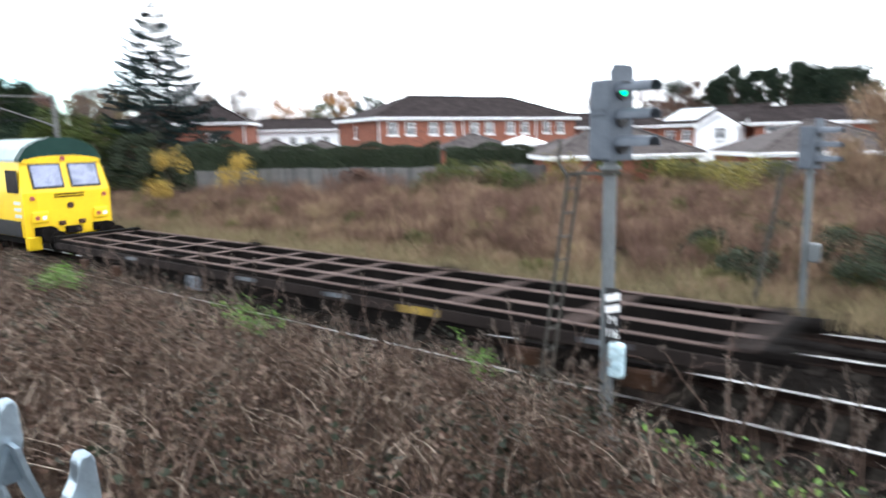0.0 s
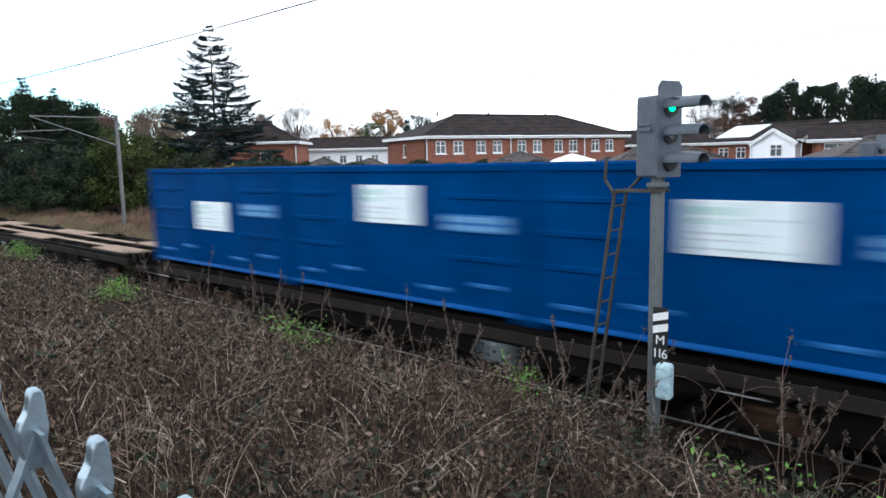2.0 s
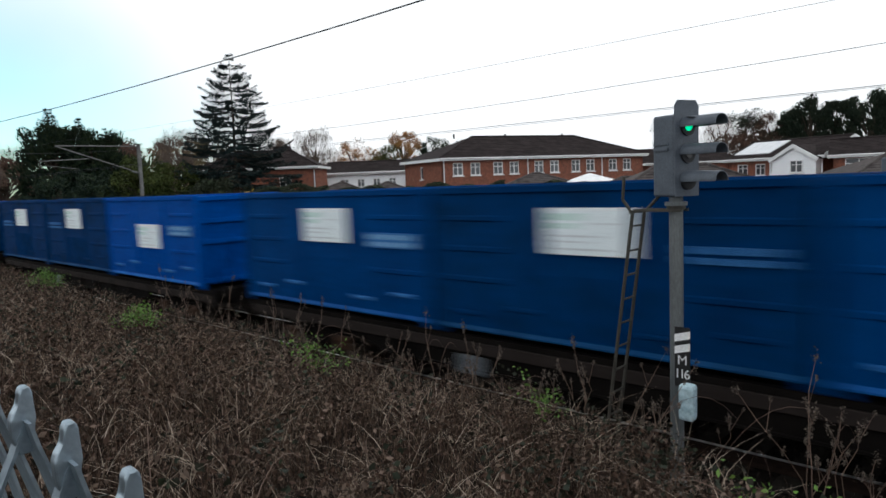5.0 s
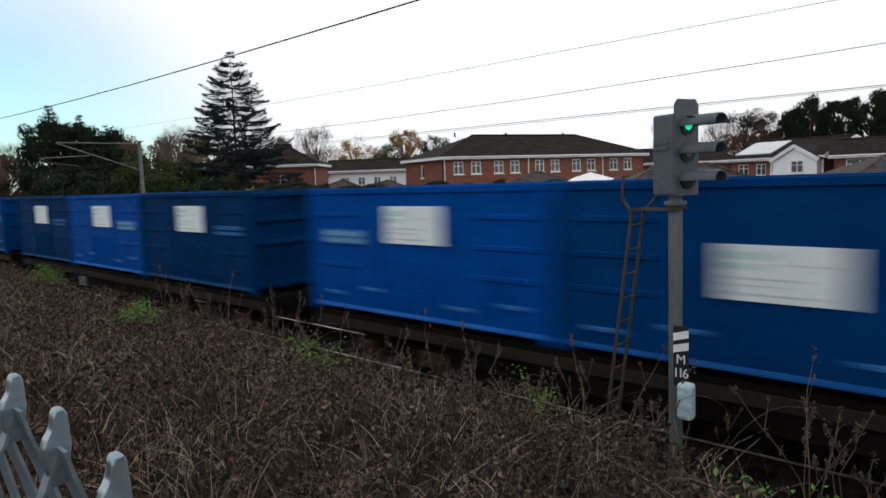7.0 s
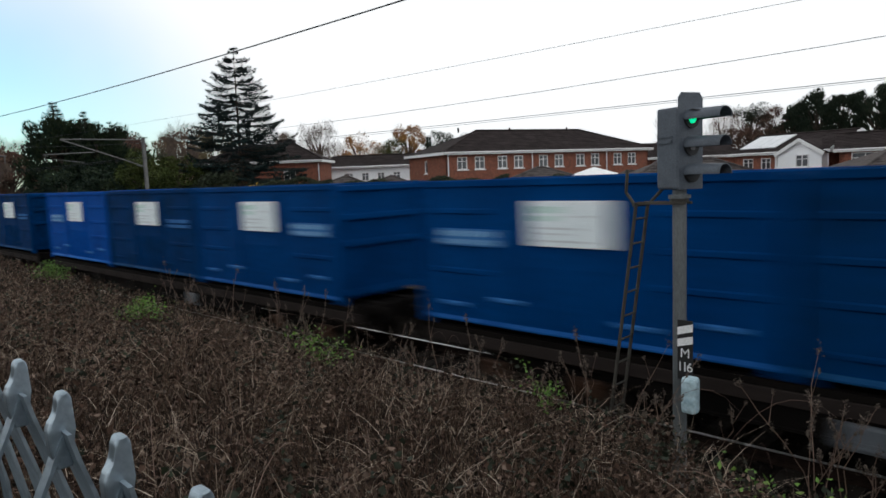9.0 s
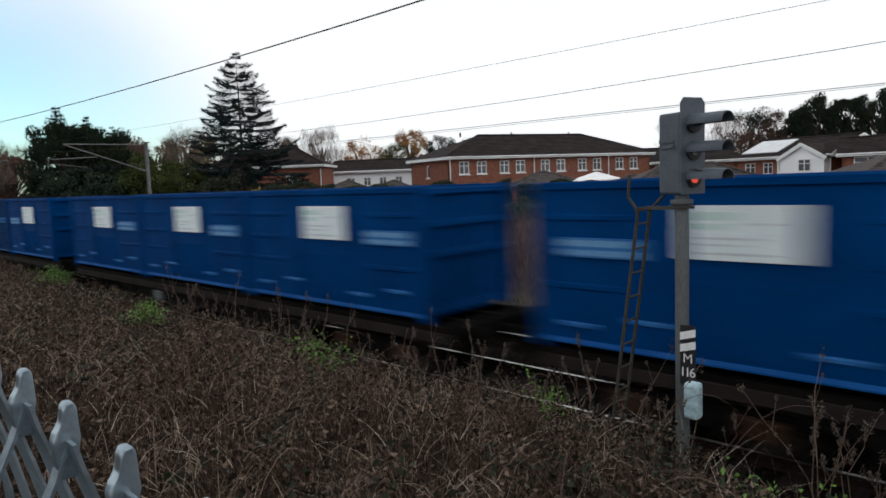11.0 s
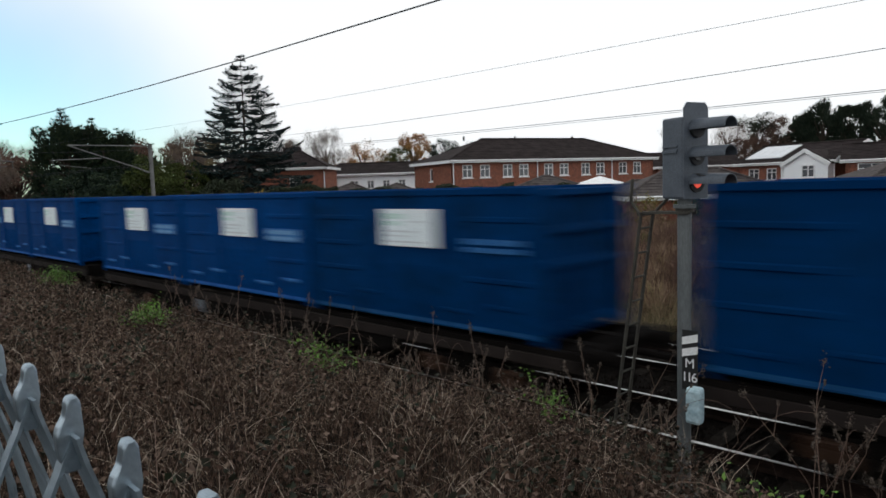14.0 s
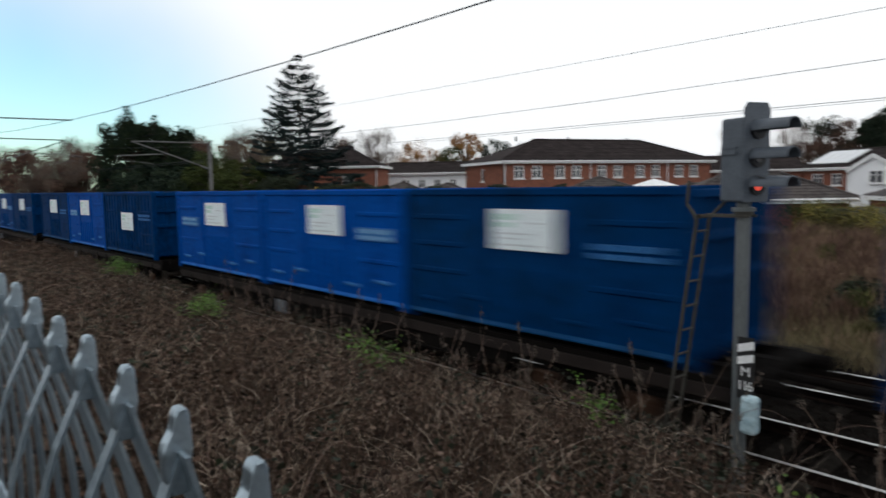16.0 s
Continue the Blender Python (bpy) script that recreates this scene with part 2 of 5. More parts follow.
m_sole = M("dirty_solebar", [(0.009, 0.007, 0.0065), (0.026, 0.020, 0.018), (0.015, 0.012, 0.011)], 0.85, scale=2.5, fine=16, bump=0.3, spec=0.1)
m_deck = M("timber_deck", [(0.10, 0.066, 0.048), (0.24, 0.165, 0.118), (0.17, 0.115, 0.085)], 0.9, scale=3, fine=30, bump=0.3, mapping=(0.3, 4, 1))
m_deckrust = M("rusty_beam", [(0.05, 0.034, 0.03), (0.105, 0.074, 0.064)], 0.85, scale=2.2, bump=0.3, spec=0.1)
m_wheel = M("wheel_steel", [(0.03, 0.026, 0.024), (0.075, 0.06, 0.05)], 0.6, 0.5, scale=4)
m_axle = M("orange_axlebox", [(0.03, 0.014, 0.008), (0.07, 0.03, 0.013)], 0.7, scale=6)
m_tank = M("grey_tank", [(0.10, 0.115, 0.135), (0.17, 0.19, 0.215)], 0.5, scale=4)
m_locoy = M("loco_yellow", [(0.72, 0.47, 0.008), (0.8, 0.54, 0.012)], 0.4, scale=2)
m_locog = M("loco_green", [(0.012, 0.06, 0.045), (0.02, 0.08, 0.06)], 0.4, scale=2)
m_locodark = M("loco_dark_green", [(0.006, 0.026, 0.021), (0.012, 0.04, 0.032)], 0.5, scale=2, spec=0.15)
# green roof made pale grey: the sky's sheen is in its colour
m_locoroof = M("skylit_loco_roof", [(0.22, 0.28, 0.27), (0.30, 0.36, 0.35)], 0.5, scale=2)
# windscreen base colour holds a painted lavender reflection of the sky
m_screen = M("windscreen", [(0.10, 0.12, 0.20), (0.24, 0.27, 0.38), (0.15, 0.17, 0.26)], 0.2, spec=0.2, scale=2)
m_tail = M("red_lamp_glass", [(0.25, 0.05, 0.05), (0.35, 0.09, 0.08)], 0.3, scale=6)
m_headlamp = M("headlamp_glass", [(0.7, 0.7, 0.72), (0.8, 0.8, 0.8)], 0.2, scale=6)

# ---- building helpers ----


def add_box(bm, x0, x1, y0, y1, z0, z1, m=None):
    vs = [Vector((x, y, z)) for z in (z0, z1) for y in (y0, y1) for x in (x0, x1)]
    if m is not None:
        vs = [m @ v for v in vs]
    v = [bm.verts.new(p) for p in vs]
    for f in ((0, 2, 3, 1), (4, 5, 7, 6), (0, 1, 5, 4), (2, 6, 7, 3), (0, 4, 6, 2), (1, 3, 7, 5)):
        bm.faces.new([v[i] for i in f])


def bevelled(x0, x1, y0, y1, z0, z1, r=0.02, seg=2):
    bm = bmesh.new()
    add_box(bm, x0, x1, y0, y1, z0, z1)
    bmesh.ops.bevel(bm, geom=bm.edges[:], offset=r, segments=seg, profile=0.5, affect="EDGES")
    return bm


def add_rod(bm, p0, p1, r0, r1=None, n=8, cap=True):
    r1 = r0 if r1 is None else r1
    p0, p1 = Vector(p0), Vector(p1)
    q = (p1 - p0).to_track_quat("Z", "Y")
    ring = []
    for p, r in ((p0, r0), (p1, r1)):
        ring.append([bm.verts.new(p + q @ Vector((r * math.cos(a), r * math.sin(a), 0))) for a in (2 * math.pi * k / n for k in range(n))])
    for k in range(n):
        bm.faces.new((ring[0][k], ring[0][(k + 1) % n], ring[1][(k + 1) % n], ring[1][k]))
    if cap:
        bm.faces.new(ring[0][::-1])
        bm.faces.new(ring[1])


def add_prism(bm, outline, axis, a, b, m=None):
    """Extrudes an outline of (u, v) along axis from a to b; the other two axes, in order, take u and v."""
    def at(u, v, w):
        p = Vector((w, u, v)) if axis == "x" else Vector((u, w, v)) if axis == "y" else Vector((u, v, w))
        return m @ p if m is not None else p
    v0 = [bm.verts.new(at(u, v, a)) for u, v in outline]
    v1 = [bm.verts.new(at(u, v, b)) for u, v in outline]
    n = len(outline)
    for k in range(n):
        bm.faces.new((v0[k], v0[(k + 1) % n], v1[(k + 1) % n], v1[k]))
    bm.faces.new(v0[::-1])
    bm.faces.new(v1)


def part(name, bm, mat, parent=None, label="", smooth=False):
    bmesh.ops.recalc_face_normals(bm, faces=bm.faces[:])
    me = bpy.data.meshes.new(name)
    bm.to_mesh(me)
    bm.free()
    me.materials.append(mat)
    if smooth:
        me.shade_smooth()
    ob = new(name, me)
    if parent is not None:
        ob.parent = parent
    if label:
        ob["label"] = label
    return ob


def box_part(name, dims, mat, parent=None, label="", r=0.0):
    if r:
        bm = bevelled(*dims, r=r)
    else:
        bm = bmesh.new()
        add_box(bm, *dims)
    return part(name, bm, mat, parent, label)


def thing(name, label, category, group="", m=None):
    ob = new(name)
    ob.empty_display_size = 0.2
    if m is not None:
        ob.matrix_basis = m
    return tagged(ob, label, category, group)


def grid_mesh(name, verts, faces, mat):
    """A mesh from arrays: verts (n, 3), faces (m, k)."""
    verts, faces = np.asarray(verts, np.float32), np.asarray(faces, np.int32)
    me = bpy.data.meshes.new(name)
    me.vertices.add(len(verts))
    me.vertices.foreach_set("co", verts.ravel())
    k = faces.shape[1]
    me.loops.add(faces.size)
    me.loops.foreach_set("vertex_index", faces.ravel())
    me.polygons.add(len(faces))
    me.polygons.foreach_set("loop_start", np.arange(len(faces), dtype=np.int32) * k)
    me.update(calc_edges=True)
    me.validate()
    me.materials.append(mat)
    return new(name, me)


def leaf_arrays(c, size, rng, up=0.3, aspect=0.55):
    """Small folded leaves: two quads each, round the centres c with lengths size."""
    n = len(c)
    a = rng.normal(size=(n, 3))
    a[:, 2] *= 0.7
    a /= np.linalg.norm(a, axis=1)[:, None]
    b = np.cross(a, rng.normal(size=(n, 3)) + np.array([0, 0, up]))
    b /= np.linalg.norm(b, axis=1)[:, None] + 1e-9
    w = np.cross(a, b)
    s = np.asarray(size)[:, None]
    tip, root = c + a * s * 0.5, c - a * s * 0.5
    l, r = c + b * s * aspect * 0.5 + w * s * 0.12, c - b * s * aspect * 0.5 + w * s * 0.12
    v = np.stack([root, l, tip, r], 1).reshape(-1, 3)
    i = np.arange(n)[:, None] * 4
    return v, np.concatenate([i + [0, 1, 2], i + [0, 2, 3]], 0)


def spray_arrays(c, along, size, rng, aspect=0.3, hang=0.0):
    """Needle sprays: pointed folded cards at the centres c, lying along the directions given."""
    n = len(c)
    a = along + rng.normal(size=(n, 3)) * 0.25 + np.array([0, 0, -hang])
    a /= np.linalg.norm(a, axis=1)[:, None]
    b = np.cross(a, rng.normal(size=(n, 3)) * 0.45 + np.array([0, 0, 1.0]))
    b /= np.linalg.norm(b, axis=1)[:, None] + 1e-9
    w = np.cross(a, b)
    s = np.asarray(size)[:, None]
    q = c - a * s * 0.1
    v = np.stack([c - a * s * 0.5, q + b * s * aspect * 0.5 - w * s * 0.1, c + a * s * 0.5, q - b * s * aspect * 0.5 - w * s * 0.1], 1).reshape(-1, 3)
    i = np.arange(n)[:, None] * 4
    return v, np.concatenate([i + [0, 1, 2], i + [0, 2, 3]], 0)


def blade_arrays(p, h, lean, w, rng, seg=3):
    """Bent tapering blades from the roots p: heights h, leans (n, 2), widths w."""
    n = len(p)
    ang = rng.uniform(0, math.pi, n)
    side = np.stack([np.cos(ang), np.sin(ang), np.zeros(n)], 1)
    rows = []
    for k in range(seg + 1):
        f = k / seg
        c = p + np.concatenate([lean * f ** 1.7, (h * (f - 0.18 * f * f))[:, None]], 1)
        c = c + side * (rng.normal(size=n) * 0.03 * h * (0 < k < seg))[:, None]
        ww = (w * (1 - 0.8 * f) * 0.5)[:, None]
        rows += [c - side * ww, c + side * ww]
    v = np.stack(rows, 1).reshape(-1, 3)
    m = 2 * (seg + 1)
    i = np.arange(n)[:, None] * m
    f = np.concatenate([np.stack([i[:, 0] + 2 * k, i[:, 0] + 2 * k + 1, i[:, 0] + 2 * k + 3, i[:, 0] + 2 * k + 2], 1) for k in range(seg)], 0)
    return v, f


def stuff(name, arrays, mat, label, category="plants", parent=None):
    ob = grid_mesh(name, *arrays, mat)
    if parent is None:
        tagged(ob, label, category, kind="stuff")
    else:
        ob.parent = parent
        ob["kind"] = "stuff"
    return ob


RNG = np.random.default_rng(7)


def smooth(a, b, x):
    f = np.clip((x - a) / (b - a), 0, 1)
    return f * f * (3 - 2 * f)


def wave(x, y, s, k=0.0):
    return (np.sin(x * s + 1.3 * k) * np.cos(y * s * 1.3 + k) + 0.6 * np.sin(x * s * 2.3 + y * s * 1.7 + k * 2)) * 0.6


def ground_z(x, y):
    """The lie of the land: a bank by the fence, the track bed, the field behind."""
    x, y = np.asarray(x, float), np.asarray(y, float)
    near = 1.62 - 1.12 * np.clip((y - 0.7) / 5.4, 0, 1) - 0.85 * smooth(6.0, 7.7, y) + 0.3 * smooth(-14, -34, x) * smooth(3, 6, y)
    far = -0.35 + 0.8 * smooth(15.0, 27.0, y) + 0.5 * smooth(27, 60, y)
    z = np.where(y < 9.5, near, far)
    amp = 0.06 * np.where((y > 7.3) & (y < 15), 0.0, 1.0) * (np.abs(y) < 200)
    return z + wave(x, y, 0.9) * amp


# ---- ground ----
ys = np.concatenate([np.array([-2500, -600, -150, -40, -12, -4]), np.arange(-2, 32, 0.5), np.array([34, 37, 41, 46, 53, 62, 80, 110, 160, 300, 700, 2500])])
xs = np.concatenate([np.array([-2500, -700, -300, -160]), np.arange(-110, 40, 1.0), np.array([60, 120, 300, 800, 2500])])
gx, gy = np.meshgrid(xs, ys)
gv = np.stack([gx, gy, ground_z(gx, gy)], -1).reshape(-1, 3)
nx, ny = len(xs), len(ys)
gi = (np.arange(ny - 1)[:, None] * nx + np.arange(nx - 1)[None]).ravel()
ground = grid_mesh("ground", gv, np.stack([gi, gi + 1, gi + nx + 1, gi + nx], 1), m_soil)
tagged(ground, "bare soil coloured near black for shade under dead undergrowth beside the railway", "ground", kind="structure")

# ---- the two tracks ----
NEAR_Y, FAR_Y = 9.58, 13.08
bed = bmesh.new()
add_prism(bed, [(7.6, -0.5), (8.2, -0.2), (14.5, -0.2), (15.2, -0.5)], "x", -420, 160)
ballast = tagged(part("ballast_bed", bed, m_ballast_bed), "stone ballast under both railway tracks, coloured near black for shade", "ballast", kind="structure")


def railway(y, name):
    track = thing(name, "steel rails on weathered concrete sleepers in stone ballast, darkened for the train's shade", "railway track", "railway tracks")
    track["kind"] = "structure"
    for side in (-0.7525, 0.7525):
        bm = bmesh.new()
        add_prism(bm, [(y + side - 0.07, -0.159), (y + side + 0.07, -0.159), (y + side + 0.06, -0.14), (y + side + 0.012, -0.12), (y + side + 0.012, -0.045),
                       (y + side + 0.036, -0.03), (y + side + 0.036, -0.006), (y + side - 0.036, -0.006), (y + side - 0.036, -0.03), (y + side - 0.012, -0.045),
                       (y + side - 0.012, -0.12), (y + side - 0.06, -0.14)], "x", -420, 160)
        rail = part("rail", bm, m_rail, track)
        top = bmesh.new()
        add_prism(top, [(y + side - 0.034, -0.006), (y + side + 0.034, -0.006), (y + side + 0.024, 0.0), (y + side - 0.024, 0.0)], "x", -420, 160)
        part("rail_head", top, m_railtop, rail, "bright worn running surface")
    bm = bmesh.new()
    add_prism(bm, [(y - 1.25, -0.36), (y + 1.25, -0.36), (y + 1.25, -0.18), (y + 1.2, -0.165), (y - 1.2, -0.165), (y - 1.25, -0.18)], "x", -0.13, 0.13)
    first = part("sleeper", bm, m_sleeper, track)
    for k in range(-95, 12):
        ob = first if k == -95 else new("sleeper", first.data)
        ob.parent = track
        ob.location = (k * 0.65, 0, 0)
    return track


railway(NEAR_Y, "railway_track_near")
railway(FAR_Y, "railway_track_far")
# loose stones on the bed
n = 26000
c = np.stack([RNG.uniform(-34, 4, n), RNG.uniform(7.8, 14.9, n), RNG.uniform(-0.2, -0.17, n)], 1)
tet = np.array([[1, 0, -0.6], [-0.6, 0.9, -0.6], [-0.6, -0.9, -0.6], [0, 0, 0.8]]) * 0.04
sv = (c[:, None] + tet[None] * RNG.uniform(0.6, 1.3, (n, 1, 3)) + RNG.normal(size=(n, 4, 3)) * 0.008).reshape(-1, 3)
si = np.arange(n)[:, None] * 4
stuff("ballast_stones", (sv, np.concatenate([si + [0, 1, 3], si + [1, 2, 3], si + [2, 0, 3]])), m_ballast, "loose ballast stones on the track bed, coloured near black for shade", "stones")

# ---- houses ----
def wall_mesh(w, h, holes, thick=0.25):
    """An upright wall from x 0 to w, z 0 to h, its face in y = 0, with rectangular holes (x0, x1, z0, z1) through it."""
    bm = bmesh.new()
    ux = sorted({0, w, *(a for q in holes for a in q[:2])})
    uz = sorted({0, h, *(a for q in holes for a in q[2:])})
    for xa, xb in zip(ux, ux[1:]):
        for za, zb in zip(uz, uz[1:]):
            cx, cz = (xa + xb) / 2, (za + zb) / 2
            if not any(q[0] < cx < q[1] and q[2] < cz < q[3] for q in holes):
                add_box(bm, xa, xb, 0, thick, za, zb)
    bmesh.ops.remove_doubles(bm, verts=bm.verts[:], dist=0.001)
    return bm


def window(parent, m, w, h, bars=1, cross=False):
    """A white window of width w and height h, its sill's left end at the pose m: frame, bars, pane, sill."""
    bm = bmesh.new()
    t = 0.07
    loops = [[bm.verts.new(m @ Vector((x, y, z))) for x, z in ((a, a), (w - a, a), (w - a, h - a), (a, h - a))] for a, y in ((0, 0.03), (0, 0.12), (t, 0.12), (t, 0.03))]
    for l0, l1 in zip(loops, loops[1:] + loops[:1]):
        for k in range(4):
            bm.faces.new((l0[k], l0[(k + 1) % 4], l1[(k + 1) % 4], l1[k]))
    fr = part("window", bm, m_upvc, parent, "white framed window")
    rods = [(w * (k + 1) / (bars + 1) - t / 2, w * (k + 1) / (bars + 1) + t / 2, 0.04, 0.11, t, h - t) for k in range(bars)]
    if cross:
        rods.append((t, w - t, 0.045, 0.105, h * 0.62, h * 0.62 + 0.05))
    for q in rods:
        bm = bmesh.new()
        add_box(bm, *q, m)
        part("glazing_bar", bm, m_upvc, fr)
    bm = bmesh.new()
    add_box(bm, t, w - t, 0.07, 0.085, t, h - t, m)
    part("pane", bm, m_pane, fr)
    bm = bmesh.new()
    add_box(bm, -0.08, w + 0.08, -0.08, 0.1, -0.09, -0.005, m)
    part("sill", bm, m_upvc, fr)


def house(name, label, x, y, ang, w, d, base, eave, ridge, wallmat, roof="hip", trim=True, holes=(), side_holes=(), over=0.35, hip=None, bars=1, group="houses by the railway", tiles=None):
    """A house whose front runs from (x, y) along ang degrees for w metres and goes back d metres."""
    h = thing(name, label, "house", group, pose(x, y, base, 0, 0, ang))
    H = eave - base
    bm = wall_mesh(w, H, list(holes))
    part("wall", bm, wallmat, h)
    for nm, mm, ww, hh in (("wall", pose(0, d, 0, 0, 0, -90), d, side_holes), ("wall", pose(w, 0, 0, 0, 0, 90), d, ()), ("wall", pose(w, d, 0, 0, 0, 180), w, ())):
        bm = wall_mesh(ww, H, list(hh))
        bm.transform(mm)
        part(nm, bm, wallmat, h)
    for q in holes:
        window(h, pose(q[0], 0, q[2]), q[1] - q[0], q[3] - q[2], bars if q[1] - q[0] > 0.6 else 0, True)
    for q in side_holes:
        window(h, pose(0, d, 0, 0, 0, -90) @ pose(q[0], 0, q[2]), q[1] - q[0], q[3] - q[2], 0)
    R = ridge - base
    o = over
    bm = bmesh.new()
    lo = [bm.verts.new(p) for p in ((-o, -o, H), (w + o, -o, H), (w + o, d + o, H), (-o, d + o, H))]
    up = [bm.verts.new((a, b, c + 0.14)) for a, b, c in ((-o, -o, H), (w + o, -o, H), (w + o, d + o, H), (-o, d + o, H))]
    bm.faces.new(lo)
    for k in range(4):
        bm.faces.new((lo[k], lo[(k + 1) % 4], up[(k + 1) % 4], up[k]))
    ins = (hip if hip is not None else d / 2) if roof == "hip" else -o
    a, b = bm.verts.new((ins, d / 2, R)), bm.verts.new((w - ins, d / 2, R))
    bm.faces.new((up[0], up[1], b, a))
    bm.faces.new((up[2], up[3], a, b))
    bm.faces.new((up[1], up[2], b))
    bm.faces.new((up[3], up[0], a))
    rf = part("roof", bm, tiles or m_tile, h, "dark brown tiled roof")
    # tile courses as raised strips on the front slope
    bm = bmesh.new()
    rise, run = R - H - 0.14, d / 2 + o
    rows = max(4, int(math.hypot(rise, run) / 0.34))
    for k in range(1, rows):
        f = k / rows
        xa, xb = -o + (ins + o) * f, w + o - (ins + o) * f
        yy, zz = -o + run * f, H + 0.14 + rise * f
        add_box(bm, xa, xb, yy - 0.03, yy + 0.1, zz - 0.02, zz + 0.022)
    part("tile_course", bm, tiles or m_tile, rf)
    bm = bmesh.new()
    add_rod(bm, (ins, d / 2, R + 0.02), (w - ins, d / 2, R + 0.02), 0.1, n=8)
    if roof == "hip":
        for cx, cy, tx in ((-o, -o, ins), (w + o, -o, w - ins)):
            add_rod(bm, (cx, cy, H + 0.15), (tx, d / 2, R + 0.02), 0.08, n=6)
    part("ridge_tile", bm, tiles or m_tile, rf)
    if not trim:
        return h
    # white fascia and gutter
    bm = bmesh.new()
    for dd in ((-o - 0.03, w + o + 0.03, -o - 0.03, -o, H - 0.14, H + 0.1), (-o - 0.03, -o, -o, d + o, H - 0.14, H + 0.1), (w + o, w + o + 0.03, -o, d + o, H - 0.14, H + 0.1)):
        add_box(bm, *dd)
    part("fascia", bm, m_upvc, h, "white fascia board")
    bm = bmesh.new()
    add_rod(bm, (-o, -o - 0.09, H + 0.04), (w + o, -o - 0.09, H + 0.04), 0.055, n=8)
    part("gutter", bm, m_upvc, h)
    return h


def downpipe(h, x, H, mat=None):
    bm = bmesh.new()
    add_rod(bm, (x, -0.06, 0), (x, -0.06, H - 0.1), 0.05, n=8)
    part("downpipe", bm, mat or m_upvc, h)


def ang_of(ax, ay, bx, by):
    return math.degrees(math.atan2(by - ay, bx - ax))


B0 = 0.7
WIN_X = [1.0, 2.7, 4.95, 6.6, 9.2, 10.88, 13.25, 14.94, 17.57, 19.28]
hh = [(x, x + 0.95, 4.1 - B0, 5.18 - B0) for x in WIN_X] + [(x, x + 0.95, 1.5 - B0, 2.6 - B0) for x in WIN_X[::2]]
long_block = house("terrace_block", "long red brick terrace with white windows and hipped brown roof", -39.9, 41.8, ang_of(0, 0, 0.355, 0.935), 21.7, 8.2, B0, 5.5, 7.65, m_brick,
                   holes=hh, side_holes=[(3.6, 4.2, 3.9 - B0, 5.0 - B0)], hip=5.0)
for x in (0.12, 8.45, 16.7):
    downpipe(long_block, x, 5.5 - B0)
for x in (3.2, 8.6, 15.1):
    bm = bmesh.new()
    add_rod(bm, (x, 4.0, 6.8), (x, 4.0, 7.2), 0.09, n=8)
    part("vent_pipe", bm, m_tile, long_block)

wl_ = [(1.9 + 1.75 * k, 2.7 + 1.75 * k, 2.6, 3.5) for k in range(6)]
white_house = house("white_house", "white rendered terrace with small windows and dark roof", -61.9, 45.9, ang_of(-61.8, 46.2, -54.97, 52.2), 12.9, 7.5, 0.8, 4.95, 6.3, m_render, roof="gable", holes=wl_)
left_house = house("brick_house", "red brick house with white fascia half hidden by a fir tree", -64.3, 32.44, ang_of(-44.6, 27.8, -41.1, 31.0), 11.6, 6.0, 0.7, 5.6, 7.45, m_brick, holes=[(8.0, 9.2, 2.8, 4.0), (2.0, 3.0, 2.8, 4.0)], hip=3.0)
downpipe(left_house, 11.5, 4.7)
bm = bmesh.new()
add_box(bm, 6.6, 8.4, 3.4, 4.2, 5.6, 7.25)
part("chimney", bm, m_tile, left_house)

# the house with a white gabled bay, and its neighbours
bay_house = house("bay_house", "brick house with white gabled bay and pale panels on the roof", -24.68, 64.09, -20.0, 9.23, 7.0, 0.9, 4.5, 6.15, m_brick, roof="gable",
                  holes=[(1.0, 2.1, 2.2, 3.2), (2.9, 3.9, 2.2, 3.2)])
part("front_render", bevelled(4.36, 9.27, -0.035, -0.004, 0.0, 3.44, 0.008, 1), m_render, bay_house, "white rendered front")
bm = bmesh.new()
add_box(bm, 5.13, 9.15, -0.7, -0.04, 0, 3.45)
add_prism(bm, [(5.13, 3.45), (9.15, 3.45), (7.2, 4.5)], "y", -0.7, 0.9)
part("bay", bm, m_render, bay_house, "white rendered gabled bay")
SLOPE = math.atan2(1.05, 2.0)
for name_, mat_, reach_, y0_, y1_, z0_, z1_ in (("bay_roof", m_tile, 2.5, -0.85, 1.9, -0.02, 0.1), ("barge_board", m_upvc, 2.55, -0.92, -0.85, -0.16, 0.12)):
    bm = bmesh.new()
    for sx in (-1, 1):
        m4 = Matrix.Translation((7.2, 0, 4.56)) @ Matrix.Rotation(sx * SLOPE, 4, "Y")
        add_box(bm, *((0, reach_) if sx > 0 else (-reach_, 0)), y0_, y1_, z0_, z1_, m4)
    part(name_, bm, mat_, bay_house)
window(bay_house, pose(6.9, -0.83, 2.35), 1.15, 1.0, 1, True)
window(bay_house, pose(6.9, -0.83, 0.5), 1.15, 1.0, 1, True)
window(bay_house, pose(4.55, -0.16, 2.35), 0.42, 0.95, 0)
mp = Matrix.Translation((0.0, -0.35, 3.78)) @ Matrix.Rotation(math.atan2(1.51, 3.85), 4, "X")
for k in range(4):
    bm = bmesh.new()
    add_box(bm, 0.35 + 0.93 * k, 1.24 + 0.93 * k, 0.75, 3.75, 0.0, 0.07, mp)
    part("solar_panel", bm, m_panel, bay_house, "roof panel coloured pale for its sky reflection")
bm = bmesh.new()
add_prism(bm, [(-0.1, 3.6), (7.1, 3.6), (3.5, 5.14)], "x", 9.585, 9.61)
